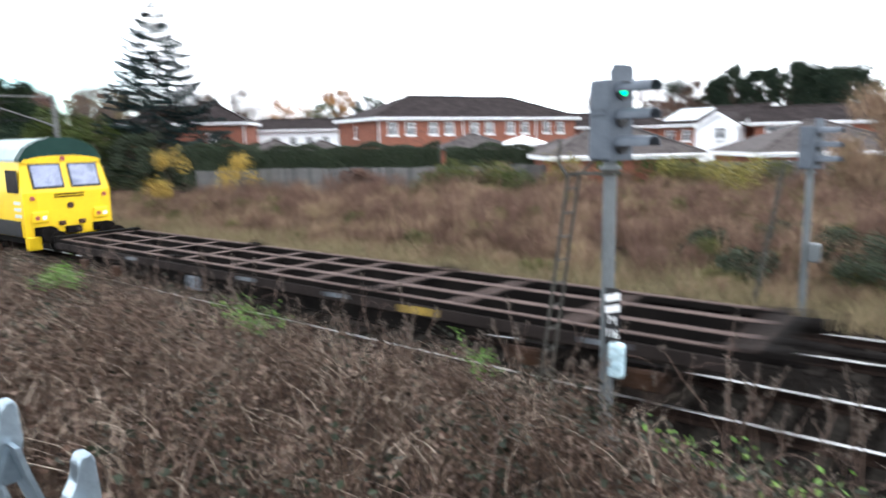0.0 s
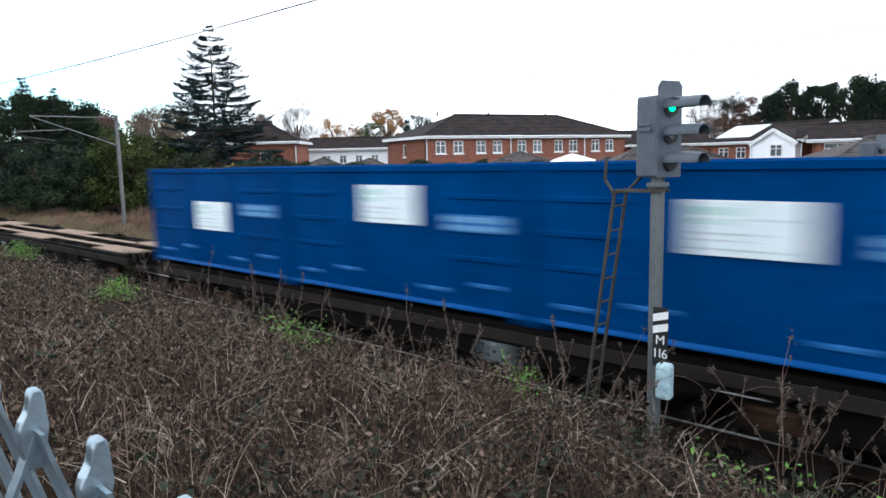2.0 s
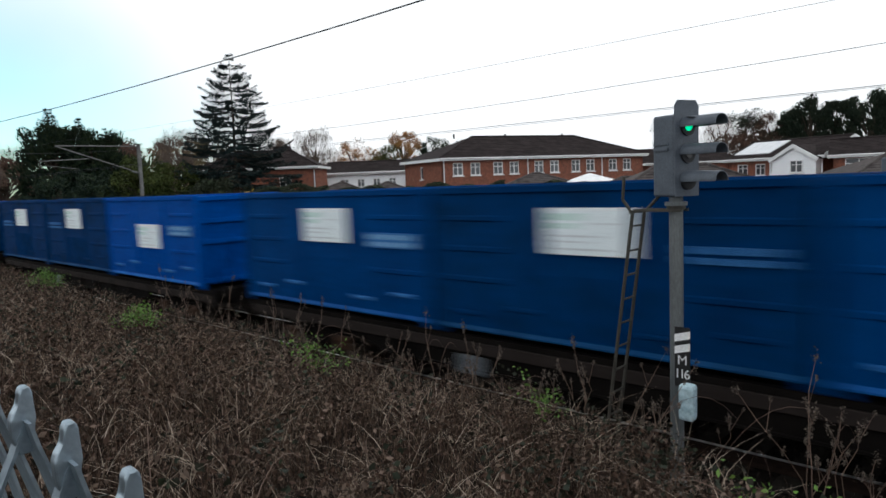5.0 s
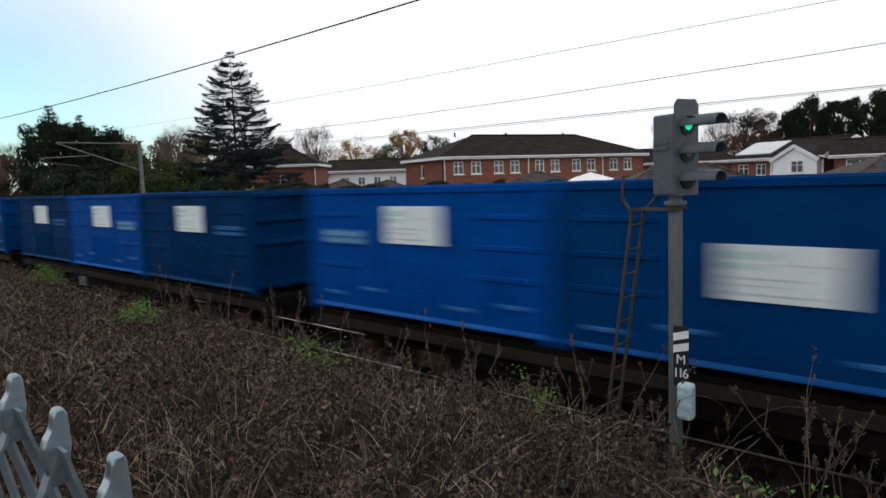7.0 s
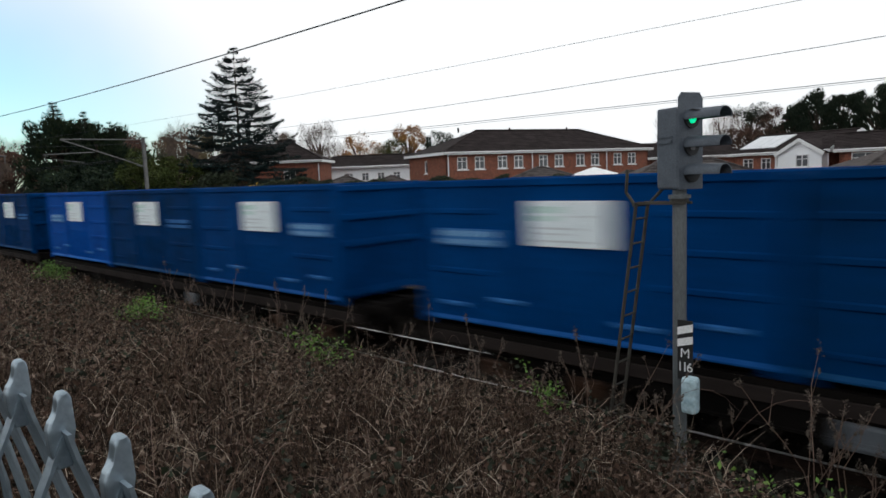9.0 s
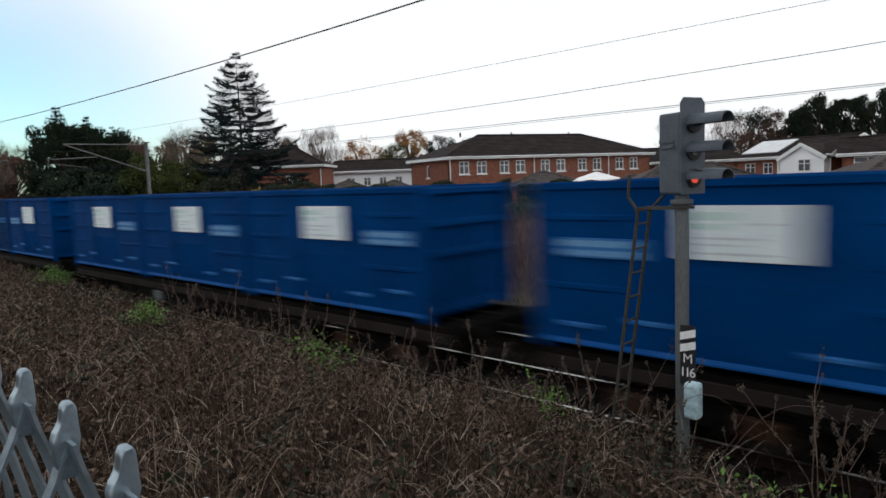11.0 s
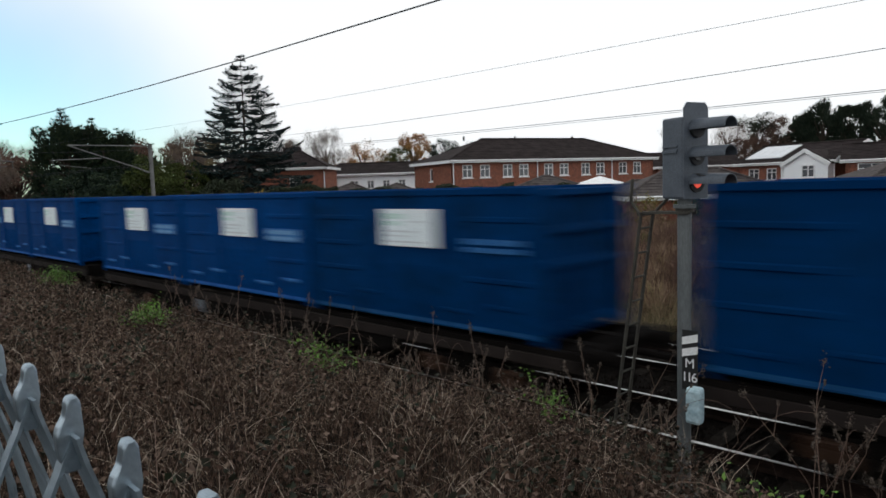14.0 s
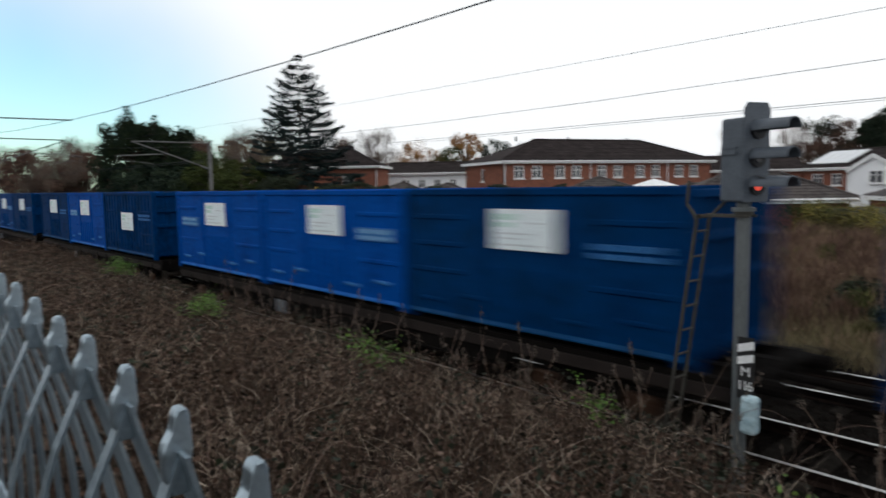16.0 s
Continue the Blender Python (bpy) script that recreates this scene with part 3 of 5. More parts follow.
part("gable", bm, m_brick, bay_house, "red brick gable")
bm = bmesh.new()
for sy in (-1, 1):
    m4 = Matrix.Translation((9.62, 3.5, 5.3)) @ Matrix.Rotation(-sy * math.atan2(1.51, 3.85), 4, "X")
    add_box(bm, 0, 0.05, *((0, 4.15) if sy > 0 else (-4.15, 0)), -0.26, 0.03, m4)
part("barge_board", bm, m_upvc, bay_house)
brick_b = house("brick_house", "red brick house with long low roof beside the bay house", -14.6, 58.3, 12.0, 11.0, 6.0, 0.9, 4.4, 5.75, m_brick, roof="gable", holes=[(0.8, 2.6, 2.2, 3.3), (5.2, 6.6, 2.2, 3.3)])
brick_c = house("brick_house", "red brick house seen over low garage roofs", -34.0, 66.5, 42.0, 8.5, 7.0, 0.9, 4.6, 6.2, m_brick, roof="gable", holes=[(4.2, 5.6, 2.4, 3.5)])

# low garages and bungalows behind the boundary fence
house("garage", "low brick garage with pyramid roof and white fascia", -17.6, 31.6, ang_of(-15.0, 34.0, -11.75, 37.0), 7.7, 5.0, 0.6, 2.6, 4.0, m_brick, hip=2.4, over=0.3, group="low garages", tiles=m_tilegrey)
house("garage", "low brick garage with pyramid roof and white fascia", -9.3, 39.2, ang_of(-15.0, 34.0, -11.75, 37.0) - 6, 8.5, 7.0, 0.6, 2.55, 4.3, m_brick, hip=3.8, over=0.3, holes=[(1.0, 1.9, 0.0, 1.6)], group="low garages", tiles=m_tilegrey)
house("garage", "dark roofed garden building behind the hedge", -29.0, 36.3, 43, 5.0, 4.5, 0.5, 2.95, 3.95, m_brick, hip=2.2, over=0.2, trim=False, group="low garages", tiles=m_tilegrey)
house("garage", "dark roofed garden building behind the hedge", -39.1, 32.5, 43, 3.2, 3.2, 0.5, 3.0, 3.75, m_brick, hip=1.5, over=0.2, trim=False, group="low garages", tiles=m_tilegrey)
house("garage", "dark roofed garden building behind the hedge", -41.9, 30.05, 43, 3.8, 3.0, 0.5, 3.0, 3.95, m_brick, hip=2.0, over=0.2, trim=False, group="low garages", tiles=m_tilegrey)
house("garage", "low garage roof behind the boundary fence", -21.6, 36.0, 43, 5.5, 4.5, 0.5, 2.75, 3.45, m_brick, hip=2.0, over=0.2, group="low garages", tiles=m_tilegrey)
cons = thing("conservatory", "white framed conservatory with pointed glazed roof", "conservatory", "", pose(-25.0, 38.4, 0.5, 0, 0, 43))
bm = bmesh.new()
for k in range(6):
    add_box(bm, k * 0.6 - 0.04, k * 0.6 + 0.04, 0, 0.08, 0, 2.5)
add_box(bm, -0.1, 3.1, -0.03, 0.1, 2.45, 2.75)
add_box(bm, -0.1, 3.1, -0.01, 0.07, 0, 0.6)
part("frame", bm, m_upvc, cons)
bm = bmesh.new()
lo = [bm.verts.new(p) for p in ((-0.15, -0.1, 2.76), (3.15, -0.1, 2.76), (3.15, 3, 2.76), (-0.15, 3, 2.76))]
tp = bm.verts.new((1.5, 1.4, 3.35))
for k in range(4):
    bm.faces.new((lo[k], lo[(k + 1) % 4], tp))
bm.faces.new(lo[::-1])
part("roof", bm, m_upvc, cons)

# ---- boundary fence at the field's far side ----
bf = thing("boundary_fence", "weathered grey close boarded fence along the field", "fence")
FA, FB = Vector((-38.0, 23.8)), Vector((-5.0, 39.6))
fl = (FB - FA).length
fang = ang_of(FA.x, FA.y, FB.x, FB.y)
bm = bmesh.new()
add_box(bm, -0.07, 0.07, -0.012, 0.012, 0.25, 1.62)
board0 = part("board", bm, m_board, bf)
bm = bmesh.new()
add_box(bm, -0.06, 0.06, -0.12, -0.014, 0.0, 1.7)
post0 = part("post", bm, m_board, bf)
nb = 298
for k in range(nb):
    s = k / nb * fl
    p = FA + (FB - FA) * (s / fl)
    ob = board0 if k == 0 else new("board", board0.data)
    ob.parent = bf
    ob.matrix_basis = pose(p.x, p.y, float(ground_z(p.x, p.y)) + 0.08 + 0.02 * math.sin(k * 1.7), 0, 0, fang) @ Matrix.Diagonal((1.18, 1, 1, 1))
for k in range(0, 18):
    p = FA + (FB - FA) * (k / 17.0)
    ob = post0 if k == 0 else new("post", post0.data)
    ob.parent = bf
    ob.matrix_basis = pose(p.x, p.y, float(ground_z(p.x, p.y)), 0, 0, fang)

# ---- overhead line ----


def wire(name, pts, r, label):
    bm = bmesh.new()
    rings = [[bm.verts.new((x, y + r * math.cos(a), z + r * math.sin(a))) for a in (math.pi * k / 3 for k in range(6))] for x, y, z in pts]
    for r0, r1 in zip(rings, rings[1:]):
        for k in range(6):
            bm.faces.new((r0[k], r0[(k + 1) % 6], r1[(k + 1) % 6], r1[k]))
    return tagged(part(name, bm, m_wire), label, "cable", "overhead wires")


def catenary(y, x0, x1, z0, z1, sag, n=14):
    return [(x0 + (x1 - x0) * k / n, y, z0 + (z1 - z0) * k / n - sag * 4 * (k / n) * (1 - k / n)) for k in range(n + 1)]


wire("feeder_wire", [(x, 10.0, 7.26 + 0.00047 * (x + 15) ** 2) for x in range(-66, 37, 6)], 0.017, "thick dark overhead feeder wire above the near track")
wire("contact_wire", [(-160, 9.6, 4.7), (-43, 9.6, 4.68), (16, 9.6, 4.54), (75, 9.6, 4.6)], 0.005, "thin contact wire over the near track")
wire("catenary_wire", catenary(9.6, -43, 20, 6.2, 6.2, 1.25) + catenary(9.6, 20, 75, 6.2, 6.2, 1.25)[1:], 0.0045, "thin sagging catenary wire over the near track")
wire("catenary_wire", [(-160, 13.1, 6.6)] + catenary(13.1, -43, 25, 6.72, 6.72, 0.32), 0.0045, "thin sagging catenary wire over the far track")
wire("contact_wire", [(-160, 13.1, 4.95), (-43, 13.1, 4.93), (25, 13.1, 4.88), (75, 13.1, 4.9)], 0.0045, "thin contact wire over the far track")


def mast(x, y, z0, top, reach, name_label):
    mt = thing("overhead_mast", name_label, "mast", "overhead line masts")
    s = 1 if reach > 0 else -1
    bm = bmesh.new()
    for dx in (-0.09, 0.09):
        add_box(bm, x + dx - 0.012, x + dx + 0.012, y - 0.09, y + 0.09, z0, top)
    add_box(bm, x - 0.078, x + 0.078, y - 0.012, y + 0.012, z0, top)
    add_box(bm, x - 0.2, x + 0.2, y - 0.2, y + 0.2, top, top + 0.06)
    part("post", bm, m_mast, mt)
    bm = bmesh.new()
    add_rod(bm, (x, y, top - 0.1), (x, y + reach, top - 0.12), 0.035)
    part("top_tube", bm, m_mast, mt)
    bm = bmesh.new()
    add_rod(bm, (x, y, top - 1.75), (x, y + reach, top - 0.14), 0.035)
    part("stay_tube", bm, m_mast, mt)
    bm = bmesh.new()
    add_rod(bm, (x, y + reach * 0.62, top - 0.85), (x, y + reach * 1.2, top - 1.0), 0.028)
    add_rod(bm, (x, y + reach * 1.18, top - 1.0), (x, y + reach * 1.18, top - 1.4), 0.018)
    add_rod(bm, (x, y + reach * 1.12, top - 1.25), (x, y + reach * 0.75, top - 1.45), 0.016)
    part("steady_arm", bm, m_mast, mt)
    bm = bmesh.new()
    for k in range(4):
        add_rod(bm, (x, y + s * (0.18 + 0.09 * k), top - 1.72 + 0.03 * k), (x, y + s * (0.22 + 0.09 * k), top - 1.71 + 0.03 * k), 0.07, n=8)
    part("insulator", bm, m_pole, mt)
    return mt


mast(-43, 17.9, -0.35, 6.66, -4.7, "grey steel overhead line mast with cantilever arm beyond the far track")
near_mast = mast(-43, 5.4, -0.2, 6.6, 4.2, "grey steel overhead line mast beside the near track")
bm = bmesh.new()
add_rod(bm, (-43, 5.4, 6.6), (-43, 5.4, 7.6), 0.05)
add_rod(bm, (-43, 5.4, 7.56), (-43, 10.03, 7.61), 0.04)
part("feeder_arm", bm, m_mast, near_mast)
mast(-110, 17.9, -0.35, 6.66, -4.7, "distant grey overhead line mast beside the railway")

# ---- signals ----


def signal(x, y, z0, head, lit=True, turn=0.0):
    """A three aspect colour light signal. head: the height of the head's foot. It faces +x, with the post at its foot in (x, y)."""
    sg = thing("railway_signal", "grey three aspect railway signal on a round post with hooded lenses", "signal", "railway signals", pose(x, y, z0, 0, 0, turn))
    bm = bmesh.new()
    add_rod(bm, (0, 0, 0), (0, 0, head), 0.075, n=20)
    add_rod(bm, (0, 0, head - 0.1), (0, 0, head - 0.06), 0.12, n=20)
    add_rod(bm, (0, 0, 0), (0, 0, 0.06), 0.2, n=20)
    post = part("post", bm, m_pole, sg)
    HM = Matrix.Translation((0.10, 0, 0)) @ Matrix.Rotation(radians(-20), 4, "Z")
    bd = bevelled(-0.30, 0.02, -0.17, 0.17, head, head + 0.88, 0.025, 2)
    bd.transform(HM)
    body = part("case", bd, m_grey, sg)
    bm = bmesh.new()
    add_box(bm, -0.31, -0.30, -0.12, 0.12, head + 0.08, head + 0.8, HM)
    add_box(bm, -0.28, -0.06, -0.19, -0.17, head + 0.5, head + 0.53, HM)
    add_box(bm, -0.28, -0.06, -0.185, -0.17, head + 0.56, head + 0.58, HM)
    part("hinge", bm, m_grey, body)
    bm = bmesh.new()
    add_prism(bm, [(-0.175, 0.0), (0.175, 0.0), (0.175, 0.97), (0.13, 1.03), (-0.13, 1.03), (-0.175, 0.97)], "x", 0.022, 0.034, HM @ Matrix.Translation((0, 0, head)))
    part("backboard", bm, m_grey, sg, "grey painted backboard")
    lenses = []
    for k, (mat, nm) in enumerate(((m_redlamp, "red"), (m_glassdark, "yellow"), (m_greenlamp, "green"))):
        zc = head + 0.17 + 0.29 * k
        bm = bmesh.new()
        seg = 14
        rings = []
        for xx, rr, th in ((0.034, 0.108, 0.01), (0.5, 0.095, 0.01)):
            rings.append([])
            for j in range(seg + 1):
                a = radians(-6 + 192 * j / seg)
                rings[-1].append((bm.verts.new((xx, rr * math.cos(a), zc + rr * math.sin(a))), bm.verts.new((xx, (rr - th) * math.cos(a), zc + (rr - th) * math.sin(a)))))
        for j in range(seg):
            (a0, b0), (a1, b1) = rings[0][j], rings[0][j + 1]
            (c0, d0), (c1, d1) = rings[1][j], rings[1][j + 1]
            bm.faces.new((a0, a1, c1, c0))
            bm.faces.new((b0, d0, d1, b1))
            bm.faces.new((c0, c1, d1, d0))
        bm.transform(HM)
        hood = part("hood", bm, m_grey, sg, "tubular lens hood", smooth=False)
        bm = bmesh.new()
        add_rod(bm, (0.036, 0, zc), (0.06, 0, zc), 0.1, 0.1, n=20)
        bm.transform(HM)
        part("bezel", bm, m_black, sg)
        bm = bmesh.new()
        add_rod(bm, (0.06, 0, zc), (0.066, 0, zc), 0.052, 0.048, n=20)
        bm.transform(HM)
        lenses.append(part("lens", bm, mat if lit else m_glassdark, sg, nm + " lens" if lit else "unlit lens"))
    return sg


SIG_X, SIG_Y = -3.35, 7.2
sig = signal(SIG_X, SIG_Y, 0.0, 3.385)
# made-up shutters cover and bare the green and the red lens like switching lamps
shutters = []
for k in range(2):
    bm = bmesh.new()
    add_rod(bm, (0.0, 0, -0.1), (0.006, 0, -0.1), 0.096, n=20)
    shutters.append(part("shutter", bm, m_black, sig, "made-up black shutter that darkens the lens"))
# platform bracket, ladder, plates and box of the near signal
bm = bmesh.new()
add_box(bm, -0.46, 0.1, -0.10, -0.07, 3.22, 3.25)
add_box(bm, -0.46, 0.1, 0.07, 0.10, 3.22, 3.25)
add_box(bm, -0.48, -0.45, -0.17, 0.17, 3.2, 3.24)
add_rod(bm, (-0.45, 0.14, 3.2), (-0.18, 0.09, 3.45), 0.018, n=6)
add_rod(bm, (0, 0, 3.24), (0, 0, 3.285), 0.1, n=16)
part("bracket", bm, m_ladder, sig)
bm = bmesh.new()
for dy in (-0.14, 0.14):
    add_rod(bm, (-0.9, dy, 0.0), (-0.45, dy, 3.2), 0.02, n=6)
add_rod(bm, (-0.45, -0.14, 3.2), (-0.57, -0.14, 3.36), 0.018, n=6)
add_rod(bm, (-0.57, -0.14, 3.36), (-0.55, -0.14, 3.62), 0.018, n=6)
ladder = part("ladder", bm, m_ladder, sig, "narrow steel access ladder")
for k in range(11):
    f = (k + 0.7) / 11.2
    bm = bmesh.new()
    add_rod(bm, (-0.9 + 0.45 * f, -0.14, 3.2 * f), (-0.9 + 0.45 * f, 0.14, 3.2 * f), 0.012, n=6)
    part("rung", bm, m_ladder, ladder)


def text(body, size, loc, rot, mat, parent, name="lettering"):
    cu = bpy.data.curves.new(name, "FONT")
    cu.body, cu.size, cu.align_x, cu.align_y, cu.extrude = body, size, "CENTER", "CENTER", 0.001
    tmp = new(name, cu)
    me = bpy.data.meshes.new_from_object(tmp.evaluated_get(bpy.context.evaluated_depsgraph_get()))
    bpy.data.objects.remove(tmp)
    me.materials.append(mat)
    ob = new(name, me)
    ob.parent = parent
    ob.matrix_basis = Matrix.Translation(loc) @ Euler(rot).to_matrix().to_4x4()
    return ob


PY = -0.09
plate = box_part("number_plate", (0.02, 0.195, PY - 0.006, PY, 1.28, 1.95), m_black, sig, "black identification plate with white stripes")
for z in (1.80, 1.665):
    bm = bmesh.new()
    add_prism(bm, [(0.02, z - 0.02), (0.195, z + 0.03), (0.195, z + 0.115), (0.02, z + 0.065)], "y", PY - 0.011, PY - 0.0065)
    part("stripe", bm, m_white, plate)
text("M", 0.15, (0.107, PY - 0.008, 1.575), (radians(90), 0, 0), m_white, plate)
for k, digit in enumerate("116"):
    text(digit, 0.15, (0.05 + 0.055 * k, PY - 0.008, 1.42), (radians(90), 0, 0), m_white, plate)
bx = bevelled(0.1, 0.275, -0.22, -0.06, 0.93, 1.34, 0.045, 2)
part("relay_box", bx, m_box, sig, "pale blue metal box on the post")

far_sig = signal(-2.9, 16.0, -0.4, 3.3, lit=False)
bm = bmesh.new()
for dy in (-0.14, 0.14):
    add_rod(bm, (-1.0, dy, 0.0), (-0.5, dy, 3.4), 0.022, n=6)
lad2 = part("ladder", bm, m_ladder, far_sig, "narrow steel access ladder")
for k in range(11):
    bm = bmesh.new()
    f = (k + 0.7) / 11.2
    add_rod(bm, (-1.0 + 0.5 * f, -0.14, 3.4 * f), (-1.0 + 0.5 * f, 0.14, 3.4 * f), 0.012, n=6)
    part("rung", bm, m_ladder, lad2)
part("relay_box", bevelled(0.08, 0.3, -0.2, 0.05, 1.35, 1.75, 0.04, 2), m_pole, far_sig, "grey metal box on the post")

# ---- the train ----
PITCH, CL, CSTEP = 20.81, 6.08, 6.17
CZ0, CZ1, HALF = 1.07, 3.55, 1.25
TRAIN = []


def bogie(wagon, x):
    bg = new("bogie")
    bg.parent = wagon
    bg.location = (x, 0, 0)
    bm = bmesh.new()
    for sy in (-1, 1):
        add_box(bm, -1.25, 1.25, sy * 0.98 - 0.07, sy * 0.98 + 0.07, 0.42, 0.62)
        add_box(bm, -0.35, 0.35, sy * 0.98 - 0.09, sy * 0.98 + 0.09, 0.30, 0.72)
    add_box(bm, -0.2, 0.2, -1.0, 1.0, 0.45, 0.75)
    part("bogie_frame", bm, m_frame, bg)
    for wx in (-0.9, 0.9):
        bm = bmesh.new()
        for sy in (-1, 1):
            add_rod(bm, (wx, sy * 0.70, 0.42), (wx, sy * 0.82, 0.42), 0.42, n=24)
            add_rod(bm, (wx, sy * 0.68, 0.42), (wx, sy * 0.70, 0.42), 0.45, n=24)
        add_rod(bm, (wx, -0.7, 0.42), (wx, 0.7, 0.42), 0.08, n=10)
        part("wheelset", bm, m_wheel, bg)
        for sy in (-1, 1):
            b = bevelled(wx - 0.17, wx + 0.17, sy * 1.08 - 0.08, sy * 1.08 + 0.08, 0.28, 0.56, 0.03, 1)
            part("axlebox", b, m_axle if sy < 0 else m_frame, bg, "orange axlebox cover" if sy < 0 else "")


def wagon(deck, box_x=6.85):
    """A container flat wagon, its leading end at x 0, reaching to x 19. deck: bare beams or timber plates."""
    w = thing("container_wagon", "long steel container flat wagon on two bogies, frame blackened for shade" if deck != "timber" else "empty container wagon with pale worn timber deck plates", "wagon", "train wagons")
    L = 19.1
    for sy in (-1, 1):
        bm = bmesh.new()
        y0 = sy * 1.2
        add_box(bm, 0.1, L - 0.1, min(y0, y0 - sy * 0.14), max(y0, y0 - sy * 0.14), 0.96, 1.05)
        add_prism(bm, [(0.1, 0.95), (L - 0.1, 0.95), (L - 0.1, 0.8), (L - 3.4, 0.76), (L - 4.6, 0.5), (4.6, 0.5), (3.4, 0.76), (0.1, 0.8)], "y", y0 - sy * 0.02, y0 - sy * 0.05)
        add_box(bm, 4.6, L - 4.6, min(y0, y0 - sy * 0.12), max(y0, y0 - sy * 0.12), 0.46, 0.5)
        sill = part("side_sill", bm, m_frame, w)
        # sill top keeps the rust colour; the black sides paint the shade
        if deck == "bare":
            bm = bmesh.new()
            add_box(bm, 0.25, L - 0.25, min(y0 - sy * 0.01, y0 - sy * 0.13), max(y0 - sy * 0.01, y0 - sy * 0.13), 1.054, 1.066)
            part("sill_plate", bm, m_deckrust, sill, "worn rusty beam top over sides blackened for shade")
        part("solebar", bevelled(0.15, L - 0.15, min(y0 + sy * 0.035, y0), max(y0 + sy * 0.035, y0), 0.77, 0.955, 0.008, 1), m_sole, w, "dirt brown solebar")
        for k in range(13):
            xx = 1.0 + k * 1.42
            bm = bmesh.new()
            add_box(bm, xx, xx + 0.05, min(y0 + sy * 0.05, y0 - sy * 0.1), max(y0 + sy * 0.05, y0 - sy * 0.1), 0.56, 0.95)
            part("stiffener", bm, m_frame, w)
    bm = bmesh.new()
    for yc in (-0.42, 0.42):
        add_box(bm, 0.0, L, yc - (0.13 if deck == "timber" else 0.1), yc + (0.13 if deck == "timber" else 0.1), 0.78, 1.04)
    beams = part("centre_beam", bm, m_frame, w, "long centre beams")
    # plates give the beams' lit tops their colour above shade-black sides
    if deck:
        for yc in (-0.42, 0.42):
            hw = 0.13 if deck == "timber" else 0.09
            part("beam_plate", bevelled(0.05, L - 0.05, yc - hw, yc + hw, 1.041, 1.05, 0.003, 1), m_deck if deck == "timber" else m_deckrust, beams, "worn beam top over sides blackened for shade")
    for xx in (0.25, 2.6, 4.7, 6.4, 8.2, 9.55, 10.9, 12.6, 14.4, 16.5, 18.85):
        bm = bmesh.new()
        add_box(bm, xx - 0.12, xx + 0.12, -1.06, 1.06, 0.82, 1.032)
        cross = part("cross_beam", bm, m_frame, w)
        if deck == "bare":
            part("beam_plate", bevelled(xx - 0.09, xx + 0.09, -1.04, 1.04, 1.033, 1.039, 0.002, 1), m_deckrust, cross, "worn beam top over sides blackened for shade")
    if deck == "timber":
        for x0, x1 in ((0.4, 3.2), (7.9, 11.2), (15.9, 18.7)):
            for ya, yb in ((-1.05, -0.3), (0.3, 1.05)):
                part("deck_plate", bevelled(x0, x1, ya, yb, 1.05, 1.075, 0.008, 1), m_deck, w, "pale worn timber deck plate")
        part("deck_plate", bevelled(0.4, 2.4, -0.29, 0.29, 1.05, 1.075, 0.008, 1), m_deck, w, "pale worn timber deck plate")
    for xx in (0.35, 6.2, 6.45, 12.5, 12.9, 18.7):
        for sy in (-1, 1):
            bm = bmesh.new()
            add_box(bm, xx - 0.08, xx + 0.08, sy * 1.13 - 0.06, sy * 1.13 + 0.06, 1.04, 1.12 if deck else 1.066)
            add_box(bm, xx - 0.02, xx + 0.02, sy * 1.13 - 0.02, sy * 1.13 + 0.02, 1.04, 1.2 if deck else 1.067)
            part("twistlock", bm, m_frame, w)
    for xx, s in ((0.1, -1), (L - 0.1, 1)):
        bm = bmesh.new()
        add_box(bm, xx - 0.1, xx + 0.1, -1.22, 1.22, 0.75, 1.12)
        part("headstock", bm, m_frame, w)
        for sy in (-0.87, 0.87):
            bm = bmesh.new()
            add_rod(bm, (xx, sy, 0.98), (xx + s * 0.5, sy, 0.98), 0.11, n=12)
            add_rod(bm, (xx + s * 0.5, sy, 0.98), (xx + s * 0.56, sy, 0.98), 0.23, n=16)
            part("buffer", bm, m_frame, w)
        bm = bmesh.new()
        add_rod(bm, (xx, 0, 0.95), (xx + s * 0.95, 0, 0.9), 0.06, n=8)
        part("coupling", bm, m_frame, w)
    if deck == "bare":
        part("data_panel", bevelled(13.5, 14.1, -1.243, -1.237, 0.8, 0.93, 0.002, 1), m_yellow, w, "faded yellow data panel")
        for xx in (4.2, 8.9, 11.6, 16.9):
            part("data_panel", bevelled(xx, xx + 0.45, -1.243, -1.237, 0.84, 0.92, 0.002, 1), m_tank, w, "pale worn data panel")
    bogie(w, 2.4)
    bogie(w, L - 2.4)
    bm = bmesh.new()
    add_rod(bm, (8.0, -0.8, 0.62), (9.4, -0.8, 0.62), 0.2, n=16)
    part("air_tank", bm, m_frame, w)
    part("brake_box", bevelled(box_x, box_x + 0.45, -1.22, -0.8, 0.38, 0.72, 0.05, 2), m_tank, w, "pale grey equipment box")
    return w


